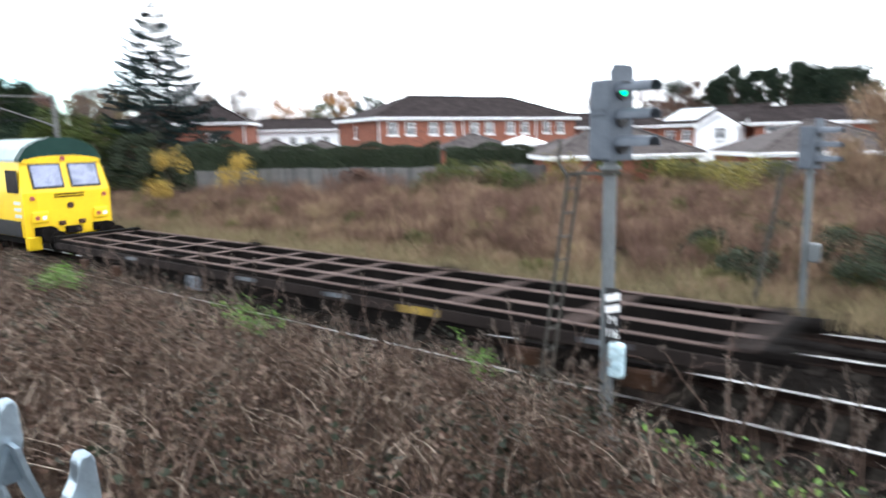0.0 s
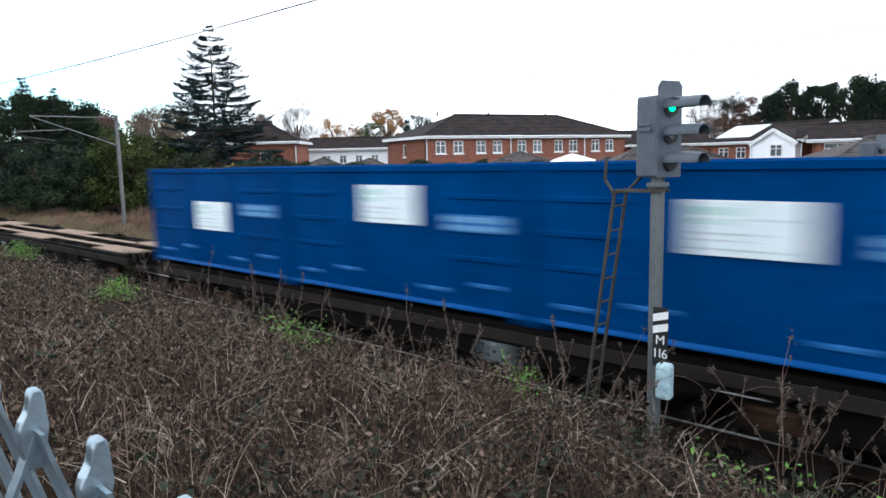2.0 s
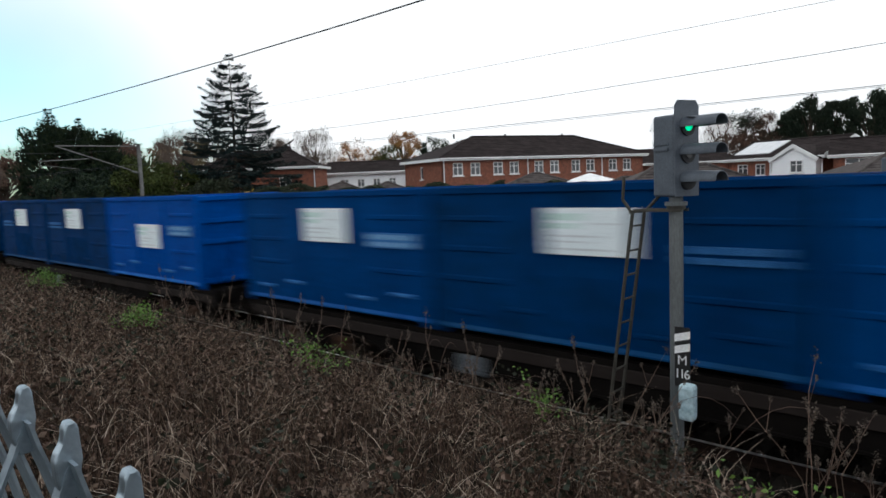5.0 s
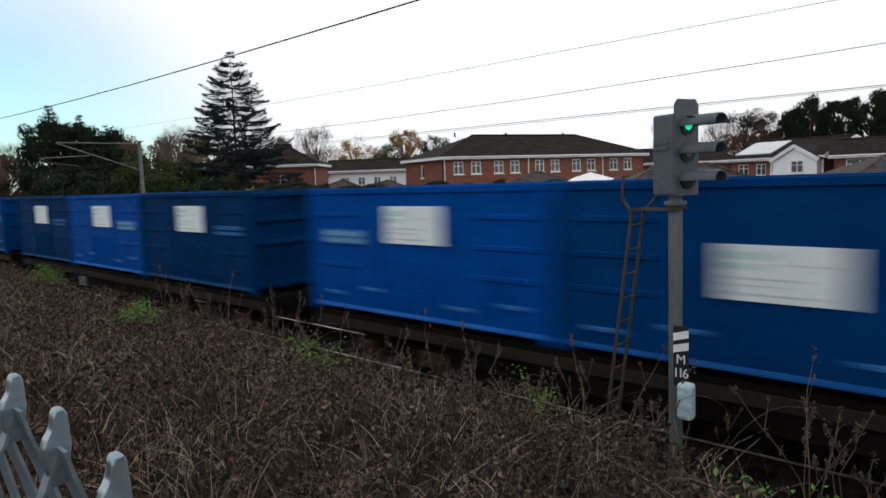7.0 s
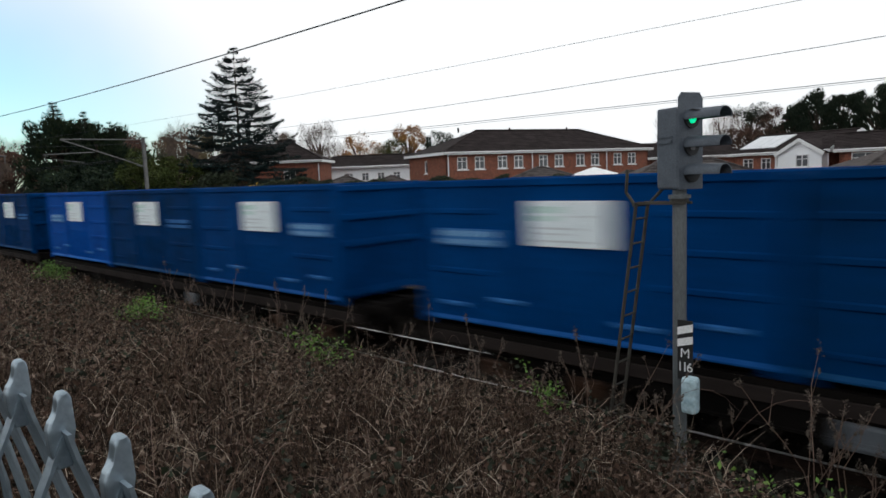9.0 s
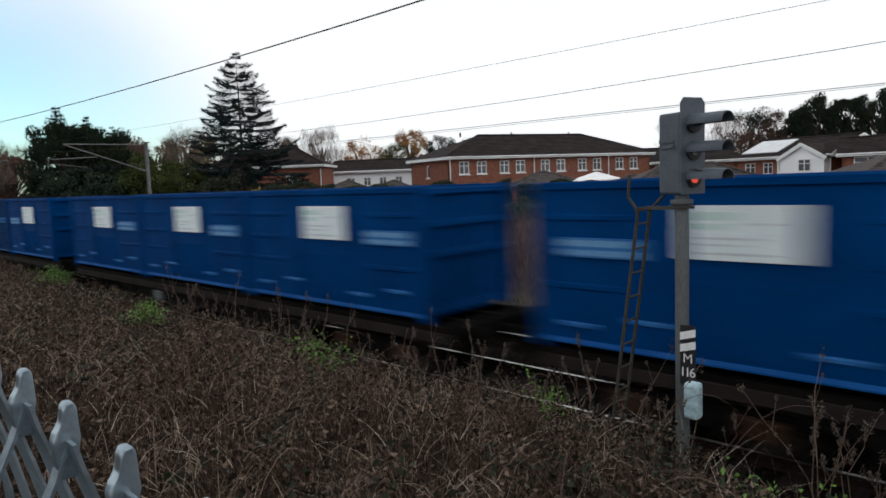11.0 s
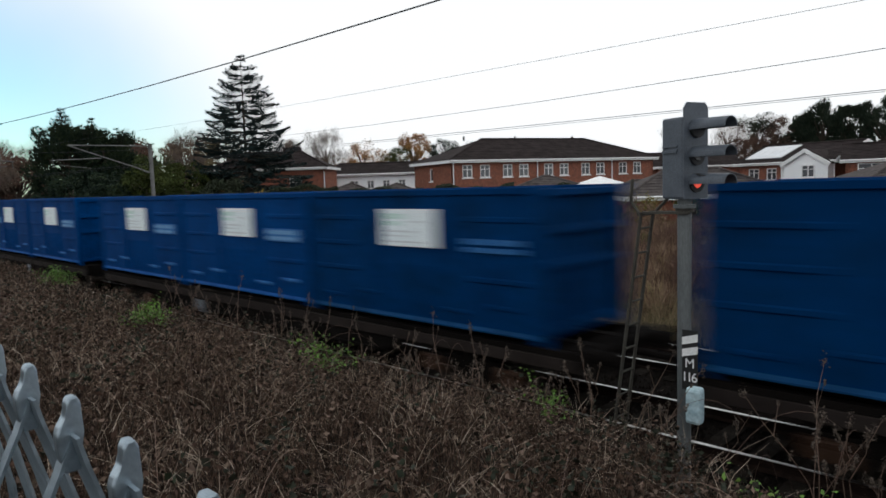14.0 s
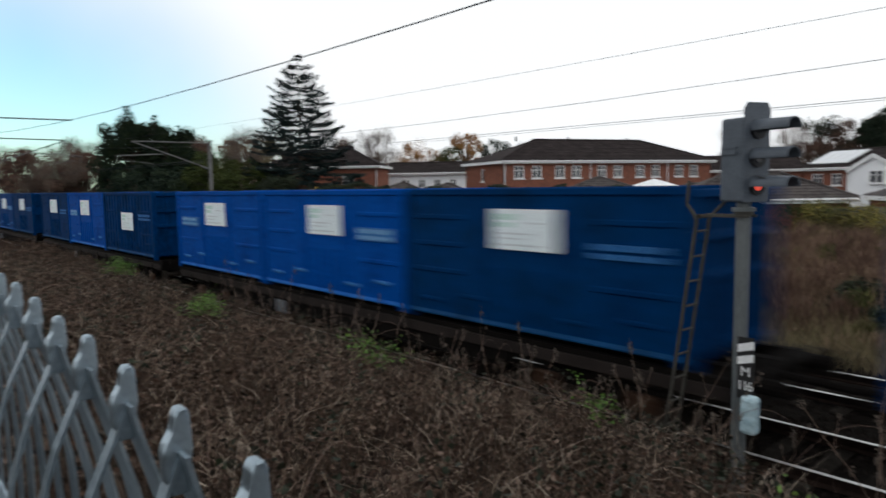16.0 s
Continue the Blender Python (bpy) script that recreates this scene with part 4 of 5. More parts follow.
# paler blues for bottom rails: light on their upturned face is in the paint
m_raillit = {m_blueA: M("lit_bright_blue", [(0.0, 0.07, 0.32), (0.02, 0.13, 0.42), (0.0, 0.055, 0.28)], 0.65, scale=2.2, fine=14, spec=0.05),
          m_blueB: M("lit_mid_blue", [(0.0, 0.045, 0.19), (0.012, 0.085, 0.28), (0.0, 0.035, 0.16)], 0.65, scale=2.2, fine=14, spec=0.05),
          m_blueC: M("lit_dull_blue", [(0.0, 0.03, 0.10), (0.008, 0.055, 0.15), (0.002, 0.02, 0.06)], 0.7, scale=2.2, fine=14, spec=0.05)}


def container(mat, kind, tone):
    """A ribbed steel container, its near leading foot corner at x 0. kind: a, placard ahead of the lettering; b, the other way; l and k, the same with a low placard; m, a middling one; v, upright posts on the side."""
    c = thing("waste_container", f"{tone} blue ribbed steel container with white placard on a wagon", "container", "train containers")
    L, H = CL, CZ1
    bm = bmesh.new()
    add_box(bm, 0.12, L - 0.12, -HALF + 0.04, HALF - 0.04, 1.22, H - 0.06)
    part("shell", bm, mat, c)
    for xx in (0, L - 0.16):
        for sy in (-1, 1):
            ya, yb = sorted((sy * HALF, sy * (HALF - 0.16)))
            part("corner_post", bevelled(xx, xx + 0.16, ya, yb, CZ0, H, 0.015, 1), mat, c)
    for sy in (-1, 1):
        ya, yb = sorted((sy * HALF, sy * (HALF - 0.1)))
        part("top_rail", bevelled(0.16, L - 0.16, ya, yb, H - 0.12, H - 0.005, 0.012, 1), mat, c)
        rail_ = bmesh.new()
        add_prism(rail_, [(sy * (HALF - 0.1), 1.17), (sy * (HALF + 0.002), 1.17), (sy * (HALF + 0.002), 1.195), (sy * (HALF - 0.045), 1.25), (sy * (HALF - 0.1), 1.25)], "x", 0.16, L - 0.16)
        part("bottom_rail", rail_, m_raillit[mat], c, "scuffed sloping bottom rail, paler for the light on it")
        # pressed ribs and recesses of the side
        yf, yi = sy * (HALF - 0.012), sy * (HALF - 0.072)
        ya, yb = sorted((yf, yi))
        if kind == "v":
            for k in range(15):
                xx = 0.35 + 0.37 * k
                part("side_post", bevelled(xx, xx + 0.1, ya, yb, 1.33, H - 0.13, 0.015, 1), mat, c)
        for z in (1.98, 2.48, 2.98) if kind != "v" else (1.9, 2.75):
            for x0, x1 in ((0.25, 1.55), (L - 1.55, L - 0.25)):
                part("rib", bevelled(x0, x1, ya, yb, z, z + 0.1, 0.02, 1), mat, c)
        for k in range(6):
            xx = 2.2 + 0.32 * k
            part("fin", bevelled(xx, xx + 0.05, ya, yb, 1.3, 2.2, 0.01, 1), mat, c)
        for xx in (0.5, 1.65, 3.9, 5.05):
            part("pocket", bevelled(xx, xx + 0.5, *sorted((sy * (HALF + 0.0), yi)), 1.42 + 0.07 * (int(xx * 7) % 3), 1.5 + 0.07 * (int(xx * 7) % 3), 0.02, 1), m_scuff if mat is not m_blueC else mat, c, "worn fork pocket")
        for xx in (2.05, 4.05):
            part("stiffener", bevelled(xx, xx + 0.08, ya, yb, 1.3, 3.4, 0.015, 1), mat, c)
    for xx, dx in ((0.02, 0.1), (L - 0.02, -0.1)):
        xa, xb = sorted((xx, xx + dx))
        for z in (1.2, 2.25, 2.8, H - 0.16):
            part("end_rib", bevelled(xa, xb, -HALF + 0.17, HALF - 0.17, z, z + 0.12, 0.015, 1), mat, c)
        for yy in (-0.75, -0.25, 0.25, 0.75):
            bm = bmesh.new()
            add_rod(bm, (xx + dx * 0.3, yy, 1.25), (xx + dx * 0.3, yy, H - 0.1), 0.02, n=6)
            part("lock_rod", bm, mat, c)
    zp = 2.07 if kind in "klv" else 2.39 if kind == "m" else 2.52
    yface = -HALF + 0.004
    pl = part("placard", bevelled(2.4, 3.8, yface - 0.012, yface + 0.02, zp, zp + 0.68, 0.004, 1), m_placard, c, "white printed placard")
    for (x0, x1, z0, z1, mm) in ((2.48, 2.95, 0.50, 0.60, m_print), (2.48, 2.85, 0.38, 0.46, m_print), (3.2, 3.55, 0.44, 0.47, m_printg), (2.5, 3.3, 0.26, 0.29, m_printg), (2.5, 3.1, 0.18, 0.205, m_printg), (2.5, 3.5, 0.07, 0.10, m_printg)):
        bm = bmesh.new()
        add_box(bm, x0, x1, yface - 0.016, yface - 0.0125, zp + z0, zp + z1)
        part("print_bar", bm, mm, pl)
    # the lettering: a pale panel with small bars, on dull paint the bars alone
    lx = 0.5 if kind in "bk" else 4.45
    if mat is not m_blueC:
        part("letter_panel", bevelled(lx, lx + 1.3, -HALF - 0.004, -HALF + 0.07, 2.46, 2.74, 0.004, 1), m_band, c, "faded pale blue panel")
    for r, (z0, z1) in enumerate(((2.62, 2.71), (2.49, 2.57))):
        xx = lx + 0.04
        while xx < lx + 1.15:
            ww = 0.10 + 0.16 * ((int(xx * 37) * 7 + r) % 5) / 5
            bm = bmesh.new()
            add_box(bm, xx, min(xx + ww, lx + 1.25), -HALF - 0.008, -HALF + 0.075, z0, z1)
            part("letter_bar", bm, m_letter if mat is not m_blueC else m_band, c, "pale lettering bar")
            xx += ww + 0.05
    return c


# containers wagon by wagon: paint (a bright, b mid, c dull) and the placard's arrangement
LOADS = ["bl ba bm", "cb aa cm", "cb cb al", "ba ca ba", "ca aa ca", "ab bl ca", "ab ca ba", "bb ca bb", "ba ba ba", "bb bk ca", "bb bb ba", "ba ba ca", "ca ab cv", "ab aa ca", "bb ab ca", "ca ba aa"]
paints = {"a": (m_blueA, "bright"), "b": (m_blueB, "mid"), "c": (m_blueC, "dull")}
proto = {}
loaded_proto, turned_proto, bare_proto, timber_proto = wagon("", 6.7), wagon("", 11.4), wagon("bare"), wagon("timber")
TRAIN += [(bare_proto, -2 * PITCH), (timber_proto, -PITCH), (turned_proto, 0.0), (loaded_proto, PITCH)]
for k, load in enumerate(LOADS):
    if k > 1:
        TRAIN.append((copy_thing(turned_proto if k in (5, 6, 9, 10) else loaded_proto, pose(0, 0, 0)), k * PITCH))
    for j, code in enumerate(load.split()):
        off = k * PITCH + j * CSTEP
        if code not in proto:
            proto[code] = container(*[paints[code[0]][0], code[1], paints[code[0]][1]])
            TRAIN.append((proto[code], off))
        else:
            TRAIN.append((copy_thing(proto[code], pose(0, 0, 0)), off))

# the locomotive, its rear cab end at x 0, reaching to x -21
loco = thing("diesel_locomotive", "yellow ended green diesel locomotive with rounded roof", "locomotive")
TRAIN.append((loco, -2 * PITCH - 1.6))
bm = bmesh.new()
add_prism(bm, [(-1.32, 1.15), (1.32, 1.15), (1.32, 2.95), (1.22, 3.3), (-1.22, 3.3), (-1.32, 2.95)], "x", -19.0, -2.6)
part("body_side", bm, m_locog, loco)
bm = bmesh.new()
add_prism(bm, [(-1.235, 3.25), (-1.22, 3.32), (-1.0, 3.64), (-0.62, 3.86), (-0.25, 3.95), (0.25, 3.95), (0.62, 3.86), (1.0, 3.64), (1.22, 3.32), (1.235, 3.25)], "x", -19.0, -0.25)
part("roof", bm, m_locoroof, loco, "green curved roof painted pale grey for the sky's reflection")
# cab: sloped end
bm = bmesh.new()
rows_ = []
for x0, z in ((0.0, 0.95), (0.02, 2.3), (-0.28, 3.27)):
    hw = 1.32 if z < 3 else 1.2
    rows_.append([bm.verts.new((x0 - 0.1 * (abs(y) > 1), y * (hw / 1.32), z)) for y in (-1.32, -0.95, 0.95, 1.32)])
back = [[bm.verts.new((-2.598, -(1.32 if z < 3 else 1.2), z)), bm.verts.new((-2.598, (1.32 if z < 3 else 1.2), z))] for z in (0.95, 2.3, 3.27)]
for k in range(2):
    for j in range(3):
        bm.faces.new((rows_[k][j], rows_[k][j + 1], rows_[k + 1][j + 1], rows_[k + 1][j]))
    bm.faces.new((back[k][0], rows_[k][0], rows_[k + 1][0], back[k + 1][0]))
    bm.faces.new((rows_[k][3], back[k][1], back[k + 1][1], rows_[k + 1][3]))
bm.faces.new((back[2][0], *rows_[2], back[2][1]))
bm.faces.new((*rows_[0][::-1], back[0][0], back[0][1]))
cab = part("cab", bm, m_locoy, loco, "bright yellow cab end")
slope = math.atan2(0.30, 0.97)
for sy in (-1, 1):
    mw = Matrix.Translation((-0.13, sy * 0.56, 2.8)) @ Matrix.Rotation(-slope, 4, "Y")
    bm = bmesh.new()
    add_box(bm, -0.02, 0.03, -0.46, 0.46, -0.40, 0.38, mw)
    fr = part("window_frame", bm, m_black, cab)
    bm = bevelled(-0.01, 0.045, -0.41, 0.41, -0.35, 0.33, 0.02, 2)
    bm.transform(mw)
    part("windscreen", bm, m_screen, fr, "windscreen with sky reflection painted into its colour")
    part("lamp_housing", bevelled(0.0, 0.1, sy * 0.92 - 0.24, sy * 0.92 + 0.24, 1.38, 1.74, 0.05, 2), m_locoy, cab, "yellow lamp housing")
    for dy, lm, nm in ((-0.1, m_tail, "tail_light"), (0.1, m_headlamp, "headlight")):
        bm = bmesh.new()
        add_rod(bm, (0.09, sy * 0.92 + dy, 1.54), (0.115, sy * 0.92 + dy, 1.54), 0.065, n=14)
        part(nm, bm, lm, cab)
    bm = bmesh.new()
    add_rod(bm, (0.0, sy * 1.08, 2.14), (0.04, sy * 1.08, 2.14), 0.07, n=14)
    part("marker_light", bm, m_tail, cab)
    # black plate in place of the shaded opening round the buffer
    part("buffer_recess", bevelled(0.0, 0.03, sy * 0.87 - 0.24, sy * 0.87 + 0.24, 0.98, 1.26, 0.01, 1), m_frame, cab)
    for z in (1.55, 1.75, 1.95):
        bm = bmesh.new()
        add_box(bm, -0.75, -0.25, sy * 1.325 - 0.008, sy * 1.325 + 0.008, z, z + 0.1)
        part("side_marking", bm, m_printg, cab)
    bm = bmesh.new()
    add_rod(bm, (-0.1, sy * 0.87, 1.06), (0.5, sy * 0.87, 1.06), 0.13, n=12)
    add_rod(bm, (0.5, sy * 0.87, 1.06), (0.56, sy * 0.87, 1.06), 0.26, n=16)
    part("buffer", bm, m_frame, loco)
    bm = bmesh.new()
    add_box(bm, -1.15, -0.3, sy * 1.33 - 0.01, sy * 1.33 + 0.01, 2.3, 3.0)
    part("side_window", bm, m_glassdark, cab)
    part("skirt", bevelled(-2.6, -0.35, sy * 1.335 - 0.01, sy * 1.335 + 0.01, 0.96, 1.45, 0.004, 1), m_black, cab, "black lower side band")
    part("valance", bevelled(-0.25, 0.02, sy * 1.12 - 0.2, sy * 1.12 + 0.2, 0.55, 0.97, 0.04, 2), m_locoy, loco, "yellow lower valance")
bm = bmesh.new()
add_rod(bm, (-0.24, 0, 3.32), (-0.19, 0, 3.32), 0.075, n=14)
part("headlight", bm, m_tail, cab)
for z in (2.12, 2.2):
    bm = bmesh.new()
    add_box(bm, 0.015, 0.03, -0.45, 0.45, z, z + 0.045)
    part("marking", bm, m_frame, cab)
# yellow brow over the windscreens, with the dark arched end of the roof above it
bm = bmesh.new()
add_prism(bm, [(-1.2, 3.2), (1.2, 3.2), (1.12, 3.3), (0.8, 3.37), (0.35, 3.41), (-0.35, 3.41), (-0.8, 3.37), (-1.12, 3.3)], "x", -0.5, -0.24)
part("brow", bm, m_locoy, cab)
bm = bmesh.new()
add_prism(bm, [(-1.24, 3.24), (1.24, 3.24), (1.23, 3.33), (1.01, 3.66), (0.63, 3.88), (0.25, 3.97), (-0.25, 3.97), (-0.63, 3.88), (-1.01, 3.66), (-1.23, 3.33)], "x", -0.6, -0.246)
part("roof_end", bm, m_locodark, loco, "dark green arched roof end")
bm = bmesh.new()
add_rod(bm, (0.0, 0.0, 1.86), (0.06, 0.0, 1.86), 0.1, n=14)
part("jumper_socket", bm, m_axle, cab)
for sy in (-0.3, 0.3):
    part("hose_bracket", bevelled(0.0, 0.12, sy - 0.1, sy + 0.1, 1.26, 1.4, 0.03, 1), m_axle, cab)
part("coupler_pocket", bevelled(0.0, 0.2, -0.22, 0.22, 1.0, 1.22, 0.02, 1), m_frame, loco)
bm = bmesh.new()
add_box(bm, -20.6, -0.2, -1.25, 1.25, 0.75, 1.0)
part("underframe", bm, m_frame, loco)
bogie(loco, -4.0)
bogie(loco, -16.5)

for ob, off in TRAIN:
    ob.location = (off, NEAR_Y, 0)

# ---- palisade fence beside the camera ----
FY, FTOP = 0.19, 3.44
pf = thing("palisade_fence", "galvanised steel palisade fence with notched pointed pales", "fence")


def strip(bm, pts, w):
    """A flat bar w wide along x that follows the (y, z) points."""
    rows = [[bm.verts.new((sx * w / 2, y + dy, z)) for sx, dy in ((-1, -0.002), (1, -0.002), (1, 0.002), (-1, 0.002))] for y, z in pts]
    for r0, r1 in zip(rows, rows[1:]):
        for k in range(4):
            bm.faces.new((r0[k], r0[(k + 1) % 4], r1[(k + 1) % 4], r1[k]))
    bm.faces.new(rows[0][::-1])
    bm.faces.new(rows[-1])


def pale_mesh():
    """A pale with a notched rounded head, under which its two flanges splay apart; its tip at z 0."""
    bm = bmesh.new()
    add_prism(bm, [(-0.008, -0.072), (-0.0125, -0.052), (-0.013, -0.034), (-0.010, -0.026), (-0.003, -0.021), (-0.003, -0.006), (0.0, 0.0), (0.007, 0.0), (0.010, -0.006), (0.011, -0.035), (0.006, -0.072)], "x", -0.007, 0.007)
    bmesh.ops.bevel(bm, geom=bm.edges[:], offset=0.002, segments=2, profile=0.5, affect="EDGES")
    strip(bm, [(0.0, -0.035), (0.006, -0.06), (0.018, -0.1), (0.04, -0.18), (0.062, -0.29), (0.07, -0.42), (0.07, -1.8)], 0.052)
    strip(bm, [(0.0, -0.04), (-0.012, -0.07), (-0.035, -0.12), (-0.06, -0.2), (-0.07, -0.36), (-0.07, -1.8)], 0.018)
    return bm


p0 = part("pale", pale_mesh(), m_galv, pf)
for k in range(120):
    ob = p0 if k == 0 else new("pale", p0.data)
    ob.parent = pf
    px_ = 0.55 - k * 0.137
    ob.matrix_basis = pose(px_, FY, 3.428 + 0.047 * min(max(-0.41 - px_, -0.9), 1.2) + 0.002 * math.sin(k * 2.1), 0, 0, 1.5 * math.sin(k * 1.3))
for z in (-0.42, -1.45):
    bm = bmesh.new()
    add_prism(bm, [(FY - 0.055, FTOP + z), (FY - 0.005, FTOP + z), (FY - 0.005, FTOP + z + 0.05), (FY - 0.01, FTOP + z + 0.05), (FY - 0.01, FTOP + z + 0.006), (FY - 0.055, FTOP + z + 0.006)], "x", -16.2, 0.6)
    part("rail", bm, m_galv, pf)
for k in range(7):
    bm = bmesh.new()
    xx = 0.3 - 2.75 * k
    add_box(bm, xx - 0.05, xx + 0.05, FY - 0.16, FY - 0.06, 1.5, FTOP - 0.12)
    part("post", bm, m_galv, pf)

# ---- undergrowth on the bank in front ----


def scatter(n, x0, x1, y0, y1, k=0.0, power=1.0):
    x = x1 - (x1 - x0) * RNG.uniform(0, 1, n) ** power
    x = x + np.where(x > x1 - 1.5, np.abs(RNG.normal(size=n)) * 0.9, 0)
    y = RNG.uniform(y0, y1, n)
    return x, y


def veg_height(x, y):
    """How tall the undergrowth stands."""
    return np.clip(0.72 + 0.16 * wave(x, y, 1.1, 2.0) + 0.22 * wave(x, y, 2.9, 5.0) + 0.1 * wave(x, y, 6.1, 2.0), 0.25, 1.2) * (1 - 0.75 * smooth(-3.6, -1.4, x) * smooth(4.6, 6.4, y)) + 0.04 * smooth(4.5, 6.6, y) * smooth(-2.0, -4.5, x)


def clumpy(x, y):
    return 1.2 * wave(x, y, 1.9, 1.0) + 0.9 * wave(x, y, 4.3, 3.0)


x, y = scatter(100000, -34, 3.5, 0.5, 7.2, power=1.7)
keep = RNG.uniform(-1.4, 1.0, len(x)) < clumpy(x, y) + 0.3 - 0.9 * smooth(-4.2, -2.0, x) * smooth(3.5, 5.5, y)
x, y = x[keep], y[keep]
h = veg_height(x, y) * RNG.uniform(0.45, 1.15, len(x))
p = np.stack([x, y, ground_z(x, y) - 0.03], 1)
stuff("dead_stems", blade_arrays(p, h, RNG.normal(size=(len(x), 2)) * 0.34 * h[:, None], RNG.uniform(0.004, 0.010, len(x)) * (1 + 0.03 * np.abs(x)), RNG), m_stem, "dense dead brown stems and grass on the bank, some blackened for shade")
x, y = scatter(145000, -34, 3.5, 0.5, 7.2, power=1.7)
keep = RNG.uniform(-1.6, 0.8, len(x)) < clumpy(x, y) - 0.6 * smooth(-4.2, -2.0, x) * smooth(3.5, 5.5, y)
x, y = x[keep], y[keep]
u = RNG.uniform(0, 1, len(x)) ** 0.8
c = np.stack([x, y, ground_z(x, y) + veg_height(x, y) * u * 0.95], 1)
stuff("dead_leaves", leaf_arrays(c, RNG.uniform(0.02, 0.062, len(x)) * (1 + 0.025 * np.abs(x)), RNG), m_leafb, "withered brown leaves on the undergrowth, some blackened for shade")
x, y = scatter(34000, -30, 3.5, 0.8, 7.6, power=1.8)
g = clumpy(x + 3, y * 1.4 + 2) + np.where(x > -3.5, 0.5, np.where(x < -9, 0.35, 0.0))
x, y = x[g > 0.7], y[g > 0.7]
c = np.stack([x, y, ground_z(x, y) + veg_height(x, y) * RNG.uniform(0.6, 1.05, len(x))], 1)
stuff("bramble_leaves", leaf_arrays(c, RNG.uniform(0.03, 0.075, len(x)), RNG, aspect=0.75), m_greyleaf, "grey green bramble leaves among dead stems, painted darker for shade")
# pale broken stalks lying every way over the tangle
x, y = scatter(15000, -24, 3.2, 0.7, 7.3, power=1.4)
keep = RNG.uniform(-1.2, 1.0, len(x)) < clumpy(x * 1.3 + 5, y * 1.3) - 0.9 * smooth(-4.5, -2.0, x)
x, y = x[keep], y[keep]
h = RNG.uniform(0.12, 0.5, len(x))
p = np.stack([x, y, ground_z(x, y) + veg_height(x, y) * RNG.uniform(0.35, 0.85, len(x))], 1)
stuff("broken_stalks", blade_arrays(p, h * 0.6, RNG.normal(size=(len(x), 2)) * 0.28, RNG.uniform(0.003, 0.006, len(x)), RNG), m_pale, "pale broken grass stalks over the undergrowth")
# arching bramble canes
nc = 170
x, y = scatter(nc, -22, 3.0, 0.9, 7.4, power=1.5)
hc = RNG.uniform(0.5, 1.0, nc)
p = np.stack([x, y, ground_z(x, y)], 1)
vs, fs = [], []
seg = 9
ca = RNG.uniform(0, 2 * math.pi, nc)
reach = RNG.uniform(0.5, 1.5, nc)
side = np.stack([-np.sin(ca), np.cos(ca), 0 * ca], 1)
rows = []
for k in range(seg + 1):
    f = k / seg
    cc = p + np.stack([np.cos(ca) * reach * f, np.sin(ca) * reach * f, hc * (2.6 * f - 1.9 * f * f) * 1.15], 1)
    ww = 0.0035 * (1 - 0.6 * f)
    rows += [cc - side * ww, cc + np.array([0, 0, ww * 1.6]), cc + side * ww]
v = np.stack(rows, 1).reshape(-1, 3)
i = np.arange(nc) * 3 * (seg + 1)
fs = np.concatenate([np.stack([i + 3 * k + a, i + 3 * k + a + 1, i + 3 * k + a + 4, i + 3 * k + a + 3], 1) for k in range(seg) for a in (0, 1)])
stuff("bramble_canes", (v, fs), m_cane, "arching reddish bramble canes on the bank")
# green nettle patches
cs = []
for px_, py_, r, n in ((-20.4, 5.75, 0.42, 800), (-12.3, 4.85, 0.36, 620), (-7.75, 5.45, 0.36, 300), (-4.3, 5.95, 0.25, 150), (-1.5, 5.3, 0.6, 60), (-0.4, 4.2, 0.6, 60)):
    xx, yy = px_ + RNG.normal(size=n) * r * 0.5, py_ + RNG.normal(size=n) * r * 0.5
    cs.append(np.stack([xx, yy, ground_z(xx, yy) + veg_height(xx, yy) * RNG.uniform(0.75, 1.2, n)], 1))
cs = np.concatenate(cs)
stuff("nettles", leaf_arrays(cs, RNG.uniform(0.03, 0.07, len(cs)), RNG, aspect=0.6), m_green, "small fresh green nettle patches in dead undergrowth")

# tall dead stalks with seed heads at the bank's foot


def stalk(h, lean, seed):
    rng = np.random.default_rng(seed)
    s = thing("weed_stalk", "tall dead weed stalk with withered seed heads", "weed", "dead weed stalks")
    bm = bmesh.new()
    kink = rng.normal(size=(6, 2)) * 0.035
    pts = [Vector((lean * (k / 5) ** 1.5 + kink[k][0], kink[k][1], h * k / 5)) for k in range(6)]
    for a, b, k in zip(pts, pts[1:], range(5)):
        add_rod(bm, a, b, 0.007 - 0.001 * k, 0.006 - 0.001 * k, n=5, cap=False)
    heads = [(pts[5], 0.09)]
    for k in range(int(rng.integers(2, 5))):
        f = rng.uniform(0.5, 0.97)
        heads.append((pts[int(f * 5)].lerp(pts[int(f * 5) + 1], f * 5 % 1), rng.uniform(0.03, 0.06)))
    for k in range(int(rng.integers(1, 4))):
        f = rng.uniform(0.45, 0.92)
        root = pts[int(f * 5)].lerp(pts[int(f * 5) + 1], f * 5 % 1)
        ang, out = rng.uniform(0, 6.28), rng.uniform(0.05, 0.18)
        tip = root + Vector((math.cos(ang) * out, math.sin(ang) * out, rng.uniform(0.08, 0.3)))
        add_rod(bm, root, tip, 0.004, 0.002, n=4, cap=False)
        heads.append((tip, rng.uniform(0.03, 0.08)))
    part("stem", bm, m_cane, s)
    for tip, size in heads:
        n = int(14 + size * 260)
        c = np.array(tip) + rng.normal(size=(n, 3)) * np.array([0.35, 0.35, 0.8]) * size * 0.55
        ob = grid_mesh("seed_head", *leaf_arrays(c, rng.uniform(0.012, 0.034, n), rng), m_seed)
        ob.parent = s
